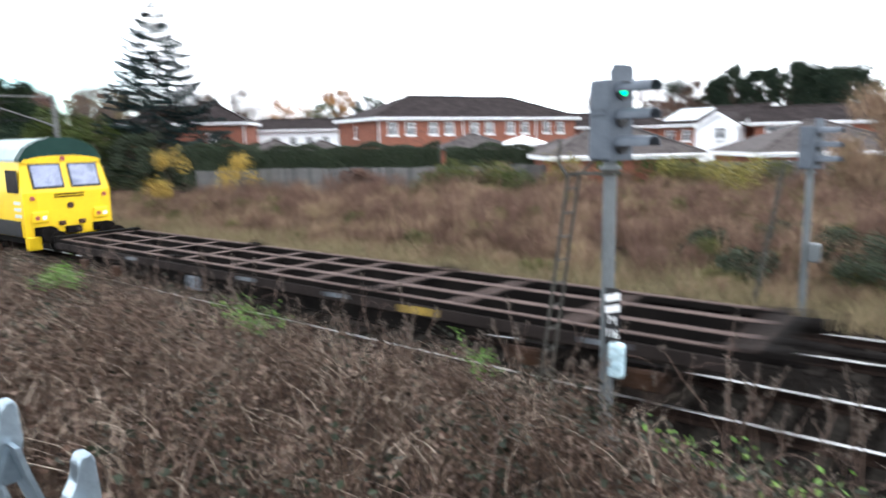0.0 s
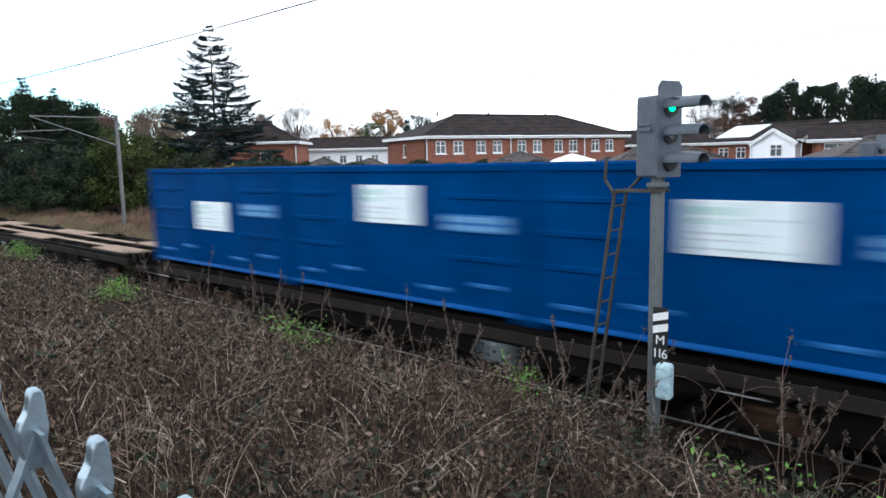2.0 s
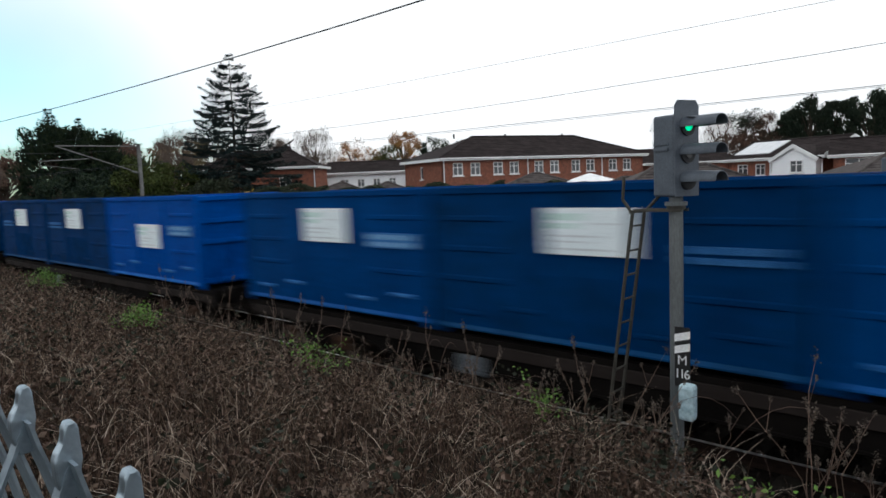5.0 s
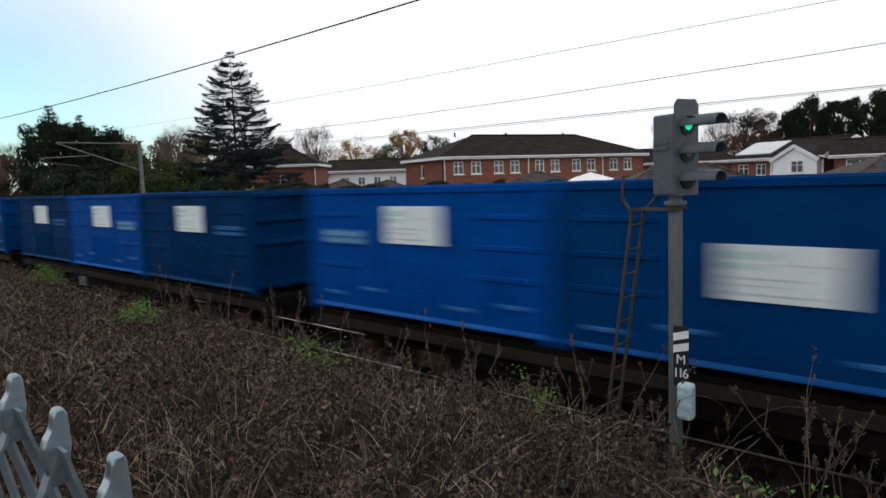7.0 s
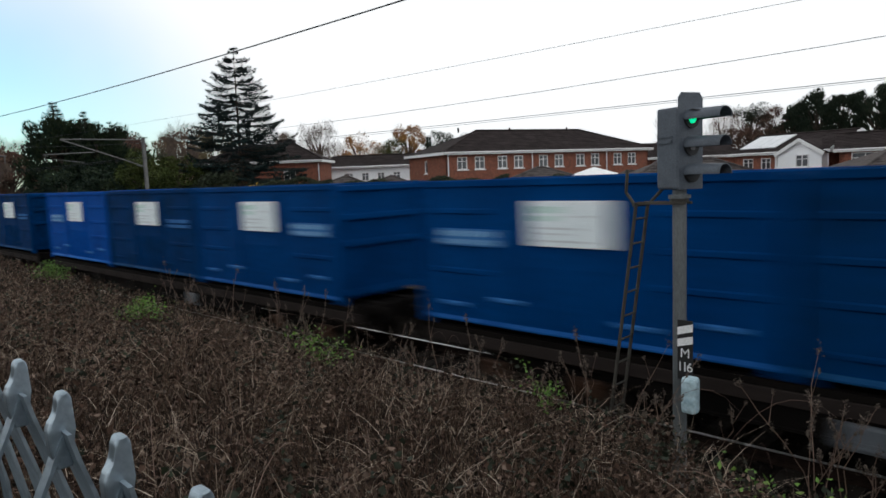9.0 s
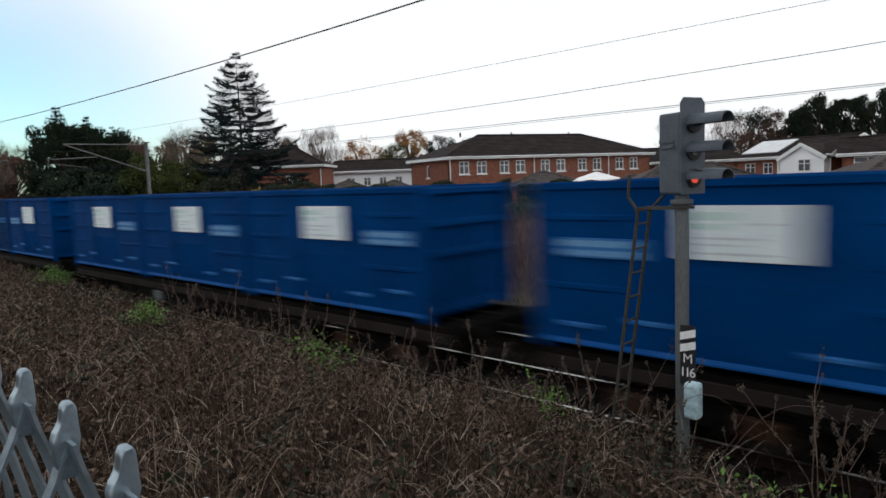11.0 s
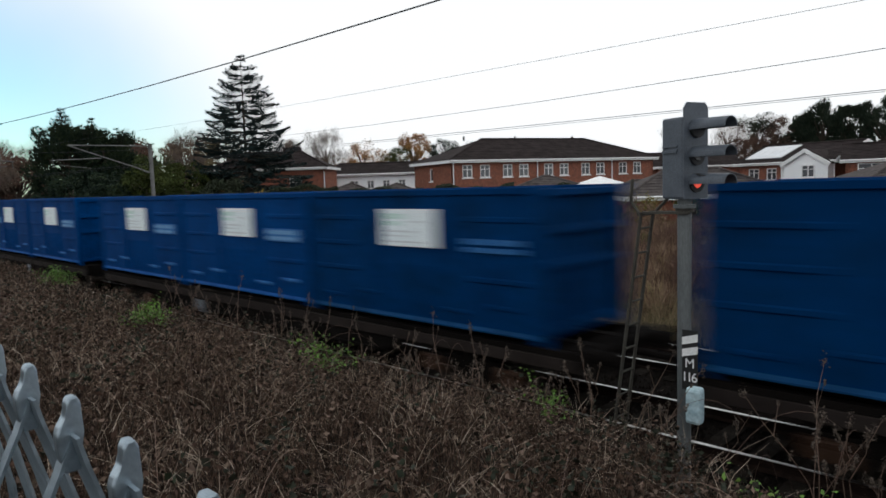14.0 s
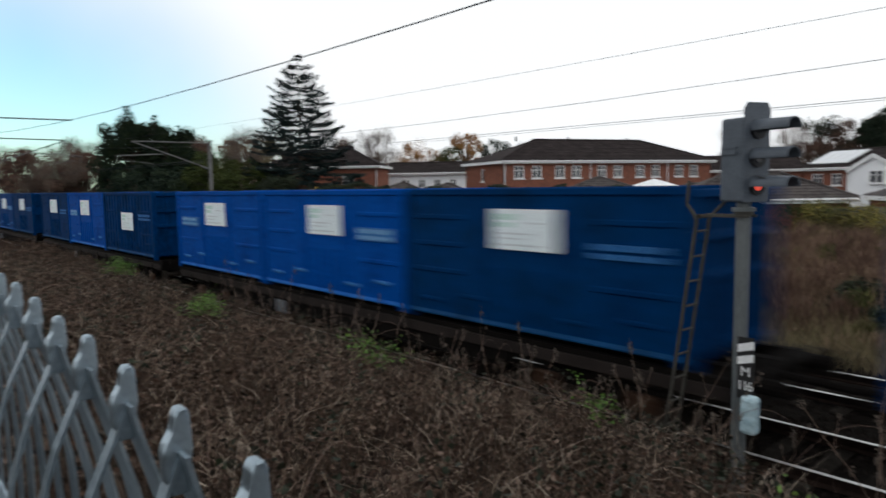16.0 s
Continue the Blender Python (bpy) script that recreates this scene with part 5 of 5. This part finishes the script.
        ob["kind"] = "stuff"
    return s


protos = [stalk(0.85 + 0.1 * k, (0.1, -0.25, 0.4, -0.1, 0.3, -0.45, 0.05, 0.55)[k], k + 1) for k in range(8)]
spots = []
rs = random.Random(5)
while len(spots) < 88:
    xx, yy = -0.4 - 15.0 * rs.random() ** 1.2, rs.uniform(5.6, 7.6)
    if rs.random() < 0.5 + 0.8 * math.sin(xx * 1.9) * math.sin(xx * 0.7 + 1):
        spots.append((xx, yy))
for k, (xx, yy) in enumerate(spots):
    mm = pose(xx, yy, float(ground_z(xx, yy)) - 0.02, rs.uniform(-6, 6), rs.uniform(-6, 6), rs.uniform(0, 360))
    if k < 8:
        protos[k].matrix_basis = mm
    else:
        copy_thing(protos[k % 8], mm)

# ---- the field behind the tracks ----
x, y = scatter(80000, -75, 8, 15.0, 20.5)
keep = RNG.uniform(0, 1, len(x)) < (1.0 - 0.8 * smooth(17.5, 20.5, y)) * (1.0 - 0.7 * smooth(-22, -40, x))
x, y = x[keep], y[keep]
p = np.stack([x, y, ground_z(x, y)], 1)
h = RNG.uniform(0.2, 0.62, len(x)) * (1 + 0.35 * wave(x, y, 0.8))
stuff("straw_grass", blade_arrays(p, h, RNG.normal(size=(len(x), 2)) * 0.14, RNG.uniform(0.012, 0.026, len(x)), RNG, 2), m_straw, "pale dry grass beside the far track", "grass")


def field_front(x):
    """The line of the boundary fence."""
    return np.maximum(23.8 + (x + 38) * 0.479, 19)


# feathery tufts: many thin blades fanning out of each root
def tufts(n, blades, x0, x1, y0, y1, tall, spread, width, rng, low=16.4):
    tx, ty = rng.uniform(x0, x1, n), rng.uniform(y0, y1, n)
    keep = (ty < field_front(tx) - 0.3) & (ty > low)
    tx, ty = tx[keep], ty[keep]
    th = tall * rng.uniform(0.6, 1.2, len(tx)) * (0.55 + 0.45 * smooth(16.5, 20.0, ty)) * (1 + 0.3 * wave(tx, ty, 0.6, 4.0))
    k = np.repeat(np.arange(len(tx)), blades)
    m_ = len(k)
    off = rng.normal(size=(m_, 2)) * spread * 0.35
    x, y = tx[k] + off[:, 0], ty[k] + off[:, 1]
    p = np.stack([x, y, ground_z(x, y) - 0.03], 1)
    h = th[k] * rng.uniform(0.5, 1.1, m_)
    return blade_arrays(p, h, off * 0.9 + rng.normal(size=(m_, 2)) * 0.1, rng.uniform(0.6, 1.4, m_) * width, rng, 2)


def mounds(n, stalks, x0, x1, y0, y1, size, tall, length, width, rng, low=17.0, drift=0.0):
    """Dead bushes: low domes of stalks that point up and out, with dark gaps between them."""
    mx, my = rng.uniform(x0, x1, n), rng.uniform(y0, y1, n)
    keep = (my < field_front(mx) - 0.5) & (my > low) & (rng.uniform(-0.9, 0.9, n) < wave(mx, my, 0.45, drift))
    mx, my = mx[keep], my[keep]
    r = size * rng.uniform(0.6, 1.3, len(mx))
    hh_ = tall * rng.uniform(0.6, 1.25, len(mx)) * (0.5 + 0.5 * smooth(17, 20, my))
    k = np.repeat(np.arange(len(mx)), stalks)
    m_ = len(k)
    a, e = rng.uniform(0, 2 * math.pi, m_), rng.uniform(0.0, 1.0, m_) ** 0.6
    up = np.sqrt(1 - (1 - e) ** 2)
    ox, oy = np.cos(a) * (1 - e * 0.75) * r[k] * 0.8, np.sin(a) * (1 - e * 0.75) * r[k] * 0.8
    x, y = mx[k] + ox, my[k] + oy
    h = length * rng.uniform(0.5, 1.2, m_)
    p = np.stack([x, y, ground_z(x, y) + np.maximum(hh_[k] * up - h, 0) * rng.uniform(0.5, 1, m_)], 1)
    return blade_arrays(p, h, np.stack([ox, oy], 1) * 0.4 + rng.normal(size=(m_, 2)) * 0.09, rng.uniform(0.6, 1.4, m_) * width, rng, 2)


stuff("tan_bushes", mounds(1500, 150, -80, 9, 17, 37, 0.8, 1.25, 0.5, 0.022, RNG, drift=1.0), m_tuft, "tan dead weed bushes in clumps across the field", "scrub")
stuff("rusty_bushes", mounds(1500, 150, -80, 9, 17.6, 37, 0.85, 1.45, 0.5, 0.022, RNG, 17.6, drift=4.0), m_rust, "rust brown dead weed bushes in clumps across the field", "scrub")
stuff("olive_bushes", mounds(420, 130, -80, 9, 17, 37, 0.7, 0.95, 0.3, 0.05, RNG, drift=7.0), m_scrubgreen, "olive green low bushes among the dead weeds", "scrub")
stuff("feathery_grass", tufts(2600, 34, -78, 9, 16.4, 37, 1.15, 0.55, 0.022, RNG), m_tuft, "tan feathery dead grass tufts across the field", "grass")
stuff("rusty_scrub", tufts(1500, 30, -80, 9, 17.4, 37, 1.45, 0.8, 0.026, RNG, 17.6), m_rust, "rust brown dead scrub across the field", "scrub")
x, y = scatter(150000, -80, 10, 17.2, 37.0)
keep = (y < field_front(x) - 0.4) & (RNG.uniform(-1.0, 1.4, len(x)) < clumpy(x * 0.35, y * 0.35))
x, y = x[keep], y[keep]
hv = np.clip(1.2 + 0.5 * wave(x, y, 0.55, 4.0) + 0.3 * wave(x, y, 1.7, 1.0), 0.3, 2.0) * smooth(16.3, 19.5, y)
c = np.stack([x, y, ground_z(x, y) + hv * RNG.uniform(0, 1, len(x)) ** 0.7], 1)
sel = wave(x, y, 0.5, 9.0) + RNG.normal(size=len(x)) * 0.25 + 0.25 * smooth(-22, -4, x) > 0.6
stuff("withered_leaves", leaf_arrays(c[~sel], RNG.uniform(0.04, 0.1, (~sel).sum()), RNG, aspect=0.5), m_rust, "withered brown leaves in the field scrub", "scrub")
stuff("green_scrub", leaf_arrays(c[sel], RNG.uniform(0.05, 0.12, sel.sum()), RNG, aspect=0.65), m_scrubgreen, "olive green bramble patches in the dead scrub", "scrub")

# ---- trees and hedges ----


def crown_points(rng, n, clumps, r, squash=1.0):
    """Leaf places in clumps: clumps (k, 4) of x, y, z, radius."""
    k = rng.integers(0, len(clumps), n)
    d = rng.normal(size=(n, 3))
    d /= np.linalg.norm(d, axis=1)[:, None]
    return clumps[k, :3] + d * (clumps[k, 3] * rng.uniform(0.1, 1.15, n) ** 0.5)[:, None] * np.array([1, 1, squash])


def broad_tree(name, label, x, y, height, width, mat, leaves, leaf, seed, trunk=0.25, low=0.25, bare=False, clumps=34, z=None, group="trees behind the houses", spiky=False):
    rng = np.random.default_rng(seed)
    z0 = float(ground_z(x, y)) if z is None else z
    t = thing(name, label, "tree" if height > 4 else "shrub", group, pose(x, y, z0))
    bm = bmesh.new()
    top = height * (0.75 if height > 4 else 0.5)
    add_rod(bm, (0, 0, -0.1), (0.1, 0, top * 0.5), trunk, trunk * 0.65, n=8)
    add_rod(bm, (0.1, 0, top * 0.5), (0, 0.1, top), trunk * 0.65, trunk * 0.2, n=7)
    cl = []
    for k in range(clumps):
        f = rng.uniform(low, 1.0)
        wr = width * 0.5 * math.sqrt(max(0.05, 1 - ((f - 0.5) / 0.56) ** 2)) * rng.uniform(0.35, 1.0)
        a = rng.uniform(0, 2 * math.pi)
        cl.append((wr * math.cos(a), wr * math.sin(a), height * f * 0.95, width * rng.uniform(0.09, 0.2) * (34 / clumps) ** 0.33))
        zb = height * f * 0.6
        add_rod(bm, (0.05, 0, min(zb, top)), cl[-1][:3], trunk * 0.28, trunk * 0.06, n=5, cap=False)
    part("trunk", bm, m_bark, t)
    cl = np.array(cl)
    if bare:
        p = crown_points(rng, leaves, cl, 1.0)
        v, f = blade_arrays(p, rng.uniform(0.4, 1.0, leaves), rng.normal(size=(leaves, 2)) * 0.35, np.full(leaves, 0.035), rng, 2)
    elif spiky:
        p = crown_points(rng, leaves, cl, 1.7)
        out = p * np.array([1.0, 1.0, 0.0]) / (np.linalg.norm(p[:, :2], axis=1)[:, None] + 0.3)
        v, f = spray_arrays(p, out * 0.7 + np.array([0, 0, 0.9]), rng.uniform(0.7, 1.8, leaves) * leaf, rng, 0.4)
    else:
        v, f = leaf_arrays(crown_points(rng, leaves, cl, 1.0), rng.uniform(0.6, 1.2, leaves) * leaf, rng, aspect=0.7)
    ob = grid_mesh("crown", v, f, mat)
    ob.parent = t
    return t


def conifer(name, label, x, y, height, width, mat, seed, whorls=26, z=None, group="conifers", dense=60, low=0.1):
    """A fir: a straight trunk with whorls of boughs that sag and lift at the tip, thick with needle sprays."""
    rng = np.random.default_rng(seed)
    z0 = float(ground_z(x, y)) if z is None else z
    t = thing(name, label, "tree", group, pose(x, y, z0))
    bm = bmesh.new()
    add_rod(bm, (0, 0, -0.1), (0, 0, height), 0.2, 0.02, n=9)
    pts, dirs, sizes = [], [], []
    for k in range(whorls):
        f = (k + rng.uniform(0.2, 0.8)) / whorls
        zb = height * (low + (1 - low) * f)
        for j in range(int(rng.integers(6, 11))):
            a = rng.uniform(0, 6.283)
            L = (width * 0.5 * (1 - f) ** 0.72 + 0.12) * rng.uniform(0.55, 1.12)
            sag, lift = rng.uniform(0.1, 0.6) * (1 - 0.8 * f), rng.uniform(0.1, 0.45)
            out = np.array([math.cos(a), math.sin(a), 0.0])
            cut = [Vector(out * L * g) + Vector((0, 0, zb + L * (-sag * g + lift * g * g))) for g in (0, 0.35, 0.7, 1)]
            for p0, p1 in zip(cut, cut[1:]):
                add_rod(bm, p0, p1, 0.03 * (1.2 - f), 0.02 * (1.2 - f), n=4, cap=False)
            m_ = max(16, int(L * dense))
            g = rng.uniform(0.05, 1.02, m_) ** 0.75
            side = rng.choice([-1.0, 1.0], m_)
            sd = np.array([-math.sin(a), math.cos(a), 0.0])
            wd = rng.uniform(0, 1, m_) * (0.06 + 0.36 * L * (1.02 - g) * np.minimum(1, g * 3))
            base = out * (L * g)[:, None] + np.array([0, 0, 1.0]) * (zb + L * (-sag * g + lift * g * g) - 0.25 * wd + rng.normal(size=m_) * 0.05)[:, None] + sd * (side * wd)[:, None] + out * (wd * 0.6)[:, None]
            pts.append(base)
            dirs.append(out * 0.8 + sd * (side * 0.8)[:, None] + np.array([0, 0, lift * 0.6]))
            sizes.append(rng.uniform(0.14, 0.40, m_) * (1.05 - 0.5 * f))
    part("trunk", bm, m_bark, t)
    ob = grid_mesh("crown", *spray_arrays(np.concatenate(pts), np.concatenate(dirs), np.concatenate(sizes), rng, 0.26, 0.3), mat)
    ob.parent = t
    return t


conifer("fir_tree", "tall dark blue green fir with layered boughs", -51.4, 29.25, 13.9, 11.2, m_fir, 11, whorls=36, z=0.75, dense=88)
# dark evergreens behind the far side mast
EV = "evergreens by the line"
CY = "broad dark evergreen cypress with ragged top"
for k, (tx, ty, th, tw) in enumerate(((-68.0, 20.9, 10.2, 7.4), (-65.5, 23.5, 9.0, 6.4), (-64.0, 24.5, 7.2, 5.6))):
    broad_tree("cypress_tree", CY, tx, ty, th, tw, m_cypress, 24000, 0.24, 20 + k, 0.35, 0.05, clumps=90, group=EV, spiky=True)
for k, (tx, ty, th, tw) in enumerate(((-68.3, 20.6, 11.6, 6.6), (-66.1, 22.4, 10.4, 5.6), (-64.7, 24.0, 9.2, 5.0))):
    conifer("cypress_tree", CY, tx, ty, th, tw, m_cypress, 220 + k, whorls=34, group=EV, dense=60)
broad_tree("evergreen_shrub", "rounded dark evergreen shrub behind the field", -61.0, 18.8, 5.2, 6.0, m_cypress, 14000, 0.2, 123, 0.2, 0.05, clumps=60, group=EV)
broad_tree("evergreen_shrub", "rounded dark evergreen shrub behind the field", -57.5, 20.4, 5.0, 5.4, m_cypress, 14000, 0.2, 124, 0.2, 0.05, clumps=60, group=EV)
broad_tree("olive_shrub", "olive green leafy shrub beside the dark evergreens", -55.3, 22.8, 6.2, 5.2, m_olive, 13000, 0.2, 125, 0.2, 0.05, clumps=60, group=EV)
broad_tree("evergreen_shrub", "broad olive green shrub beside the fir", -52.3, 24.2, 5.7, 5.4, m_olive, 13000, 0.2, 126, 0.2, 0.05, clumps=60, group=EV)
broad_tree("evergreen_shrub", "rounded dark evergreen shrub under the fir", -49.2, 25.9, 3.9, 5.0, m_hedge, 13000, 0.18, 127, 0.2, 0.05, clumps=60, group=EV)
broad_tree("evergreen_shrub", "rounded dark evergreen shrub under the fir", -45.6, 27.4, 3.0, 3.8, m_hedge, 10000, 0.18, 128, 0.2, 0.05, clumps=50, group=EV)
for tx, ty, th, tw, tm, sd, bare in ((-90, 22.0, 9.0, 8.0, m_rust, 28, True), (-98, 17.0, 9.0, 9.0, m_rust, 29, True), (-84, 17.5, 7.5, 7.0, m_twig, 37, True), (-86, 30.0, 9.0, 8.0, m_rust, 30, True), (-72, 27.5, 8.4, 6.0, m_rust, 36, True), (-85.4, 21.0, 8.0, 7.0, m_rust, 38, False), (-86.5, 16.5, 8.6, 8.0, m_rust, 39, False), (-81.8, 32.4, 9.3, 6.0, m_rust, 43, False), (-79.8, 37.2, 8.8, 8.0, m_tuft, 44, False)):
    broad_tree("autumn_tree", "thin reddish brown bare tree far along the railway", tx, ty, th, tw, tm, 9000, 0.3, sd, 0.3, 0.1, bare=bare, clumps=60)
broad_tree("autumn_tree", "pale bare autumn tree behind the shrubs", -75, 36.0, 9.6, 7.0, m_twig, 8000, 0.3, 31, 0.3, 0.1, bare=True, clumps=50)
broad_tree("autumn_tree", "pale straw coloured autumn tree behind the shrubs", -68, 36.0, 8.8, 7.0, m_straw, 12000, 0.18, 32, 0.3, 0.1, clumps=60)
broad_tree("evergreen_tree", "dark evergreen tree behind the shrubs", -78, 28.0, 9.0, 7.0, m_cypress, 12000, 0.24, 33, 0.3, 0.1, clumps=60, spiky=True)
# yellow bushes in the field
broad_tree("yellow_shrub", "bright yellow autumn shrub in the brown field", -36.5, 20.9, 3.3, 2.4, m_yellow, 1900, 0.11, 41, 0.05, 0.1, clumps=12, group="yellow shrubs")
broad_tree("yellow_shrub", "bright yellow autumn shrub in the brown field", -33.5, 23.7, 2.95, 2.3, m_yellow, 2000, 0.11, 42, 0.05, 0.4, clumps=12, group="yellow shrubs")
for k, (bx_, by_) in enumerate(((-12.4, 33.4), (-11.3, 34.0), (-9.6, 32.5), (-8.4, 31.0), (-8.2, 33.0), (-17.0, 31.4))):
    broad_tree("yellow_shrub", "straggling yellow green bramble shrub below the fence", bx_, by_, 1.9 + 0.15 * (k % 3), 2.2, m_yellowgreen, 1500, 0.11, 160 + k, 0.04, 0.2, clumps=14, group="yellow shrubs")
for k in range(18):
    bx_ = -27 + 22 * rs.random()
    by_ = 23.8 + (bx_ + 38) * 0.479 - rs.uniform(0.8, 3.5)
    broad_tree("bramble_bush", "olive and yellow bramble bush in the field", bx_, by_, rs.uniform(1.5, 2.1), rs.uniform(1.8, 3.0), rs.choice([m_scrubgreen, m_olive, m_rust, m_tuft]), 2200, 0.1, 100 + k, 0.04, 0.1, clumps=26, group="bramble bushes")
# dark brambles beside the far signal, and a thin golden tree behind it
for k, (bx_, by_, bh_, bw_) in enumerate(((-1.6, 18.6, 1.2, 2.2), (-0.2, 19.6, 1.7, 2.8), (-2.9, 20.4, 1.0, 1.8), (1.4, 18.6, 1.6, 2.8), (-4.4, 21.6, 0.9, 1.6), (0.8, 21.5, 2.0, 2.8), (-6.2, 20.4, 0.8, 1.6), (-4.6, 18.6, 0.8, 1.6))):
    broad_tree("bramble_bush", "dark green bramble thicket beside the far track", bx_, by_, bh_, bw_, m_hedge, 3600, 0.09, 140 + k, 0.04, 0.05, clumps=30, group="bramble bushes")
for k, (tx, ty, th, tw, tm, bare) in enumerate(((-3.4, 32.4, 4.6, 3.6, m_tuft, True), (-2.2, 33.4, 5.0, 3.6, m_straw, False), (-0.6, 31.5, 4.4, 4.0, m_tuft, True))):
    broad_tree("autumn_tree", "thin golden brown autumn tree in the field", tx, ty, th, tw, tm, 3400 if bare else 1500, 0.12, 150 + k, 0.08, 0.05, bare=bare, clumps=34, group="field trees")
# behind the houses
for k, (tx, ty, th, tw, tm, bare) in enumerate(((-80, 58, 10.6, 7.5, m_twig, True), (-84, 55, 9.5, 6, m_twig, True), (-79.5, 64.5, 9.3, 8.5, m_orange, False), (-75, 67, 8.2, 6, m_olive, False), (-74.5, 70, 10.4, 6.0, m_orange, False),
                                              (-71, 73, 9.4, 6, m_cypress, False), (-67, 76, 8.7, 6.0, m_cypress, False), (-42, 88, 9.3, 6, m_twig, True), (-33.5, 98, 10.5, 8, m_rust, False), (-38.0, 94, 10, 8, m_rust, True), (-36.0, 99, 10.8, 7, m_pine, False))):
    broad_tree("autumn_tree" if tm not in (m_cypress, m_pine) else "evergreen_tree", "autumn tree rising behind the houses" if tm not in (m_cypress, m_pine) else "dark evergreen rising behind the houses", tx, ty, th, tw, tm, 9000 if not bare else 5000, 0.22, 50 + k, 0.3, 0.3, bare=bare, clumps=60)
for k, (tx, ty, th, tw) in enumerate(((-27.5, 99, 12.2, 6.5), (-24.5, 100, 11.6, 6), (-30.0, 99, 10.8, 5), (-20.5, 99, 12.3, 7.5), (-17.5, 100, 11.5, 7), (-14, 98, 11, 8))):
    broad_tree("pine_tree", "dark pine with clumped crown behind the houses", tx, ty, th * 0.97, tw * 1.1, m_pine, 15000, 0.3, 70 + k, 0.35, 0.15, clumps=90, spiky=True)


def hedge(x0, y0, x1, y1, z1, label, seed, mat=m_hedge, thick=1.3):
    rng = np.random.default_rng(seed)
    n = int(2600 * math.hypot(x1 - x0, y1 - y0))
    f = rng.uniform(0, 1, n)
    u = rng.choice([-0.5, -0.5, 0.5, 0.1], n) * thick + rng.normal(size=n) * 0.07
    dx, dy = x1 - x0, y1 - y0
    L = math.hypot(dx, dy)
    x, y = x0 + dx * f - dy / L * u, y0 + dy * f + dx / L * u
    g = ground_z(x, y)
    top = z1 + 0.12 * np.sin(f * L * 1.3 + seed) + 0.1 * np.sin(f * L * 3.1)
    z = g + (top - g) * np.where(rng.uniform(0, 1, n) < 0.3, rng.uniform(0.93, 1.01, n), rng.uniform(0, 1, n) ** 0.7)
    u = np.where((z - g) / (top - g) > 0.92, u * rng.uniform(0, 1, n), u)
    x, y = x0 + dx * f - dy / L * u, y0 + dy * f + dx / L * u
    h = thing("hedge", label, "hedge", "garden hedges")
    core = bmesh.new()
    add_box(core, 0, L, -thick * 0.42, thick * 0.42, 0, z1 - 0.62, pose(x0, y0, 0.4, 0, 0, ang_of(x0, y0, x1, y1)))
    part("branch_core", core, m_hedge, h)
    ob = grid_mesh("foliage", *leaf_arrays(np.stack([x, y, z], 1), rng.uniform(0.07, 0.15, n), rng, aspect=0.7), mat)
    ob.parent = h


hedge(-37.6, 26.7, -26.6, 33.4, 3.4, "clipped dark green garden hedge behind the boarded fence", 3)
hedge(-26.2, 33.6, -21.5, 36.2, 3.25, "clipped dark green garden hedge behind the boarded fence", 4)
hedge(-41.2, 25.3, -37.9, 28.3, 3.7, "clipped dark green garden hedge behind the boarded fence", 5)


# ---- what moves ----
# small unevenness of the train's way, in metres
SLIP = {1.0: -0.20, 1.5: 0.37, 2.0: 0.44, 2.5: -0.03, 4.0: -0.07, 6.5: -0.21, 7.0: -0.32, 7.5: 0.36, 8.0: 0.24, 8.5: 0.18, 9.0: 0.08, 11.5: -0.07, 12.0: -0.00, 12.5: -0.01, 13.0: -0.01, 13.5: -0.62, 14.0: -0.32, 14.5: -0.35, 15.0: -0.12, 15.5: -0.06, 16.0: 0.25}


def train_x(t):
    """Where the first loaded wagon's leading end is at t seconds."""
    return 20.586 - 19.7225 * t + 0.064426 * t ** 2 - 0.003725 * t ** 3 + SLIP.get(t, 0.0)


def motions():
    times = [0.5 * k for k in range(33)]
    for ob, off in TRAIN:
        walk(ob, [(t, pose(train_x(t) + off, NEAR_Y, 0)) for t in times])
    head = Matrix.Translation((0.10, 0, 0)) @ Matrix.Rotation(radians(-20), 4, "Z")
    for ob, zc, before, after in ((shutters[0], 3.385 + 0.17 + 0.58, -80, 0), (shutters[1], 3.385 + 0.17, 0, -80)):
        at = head @ pose(0.069, 0, zc + 0.1)
        walk(ob, [(0, at @ pose(0, 0, 0, 0, before)), (10.0, at @ pose(0, 0, 0, 0, before)), (10.4, at @ pose(0, 0, 0, 0, after)), (16, at @ pose(0, 0, 0, 0, after))])


motions()
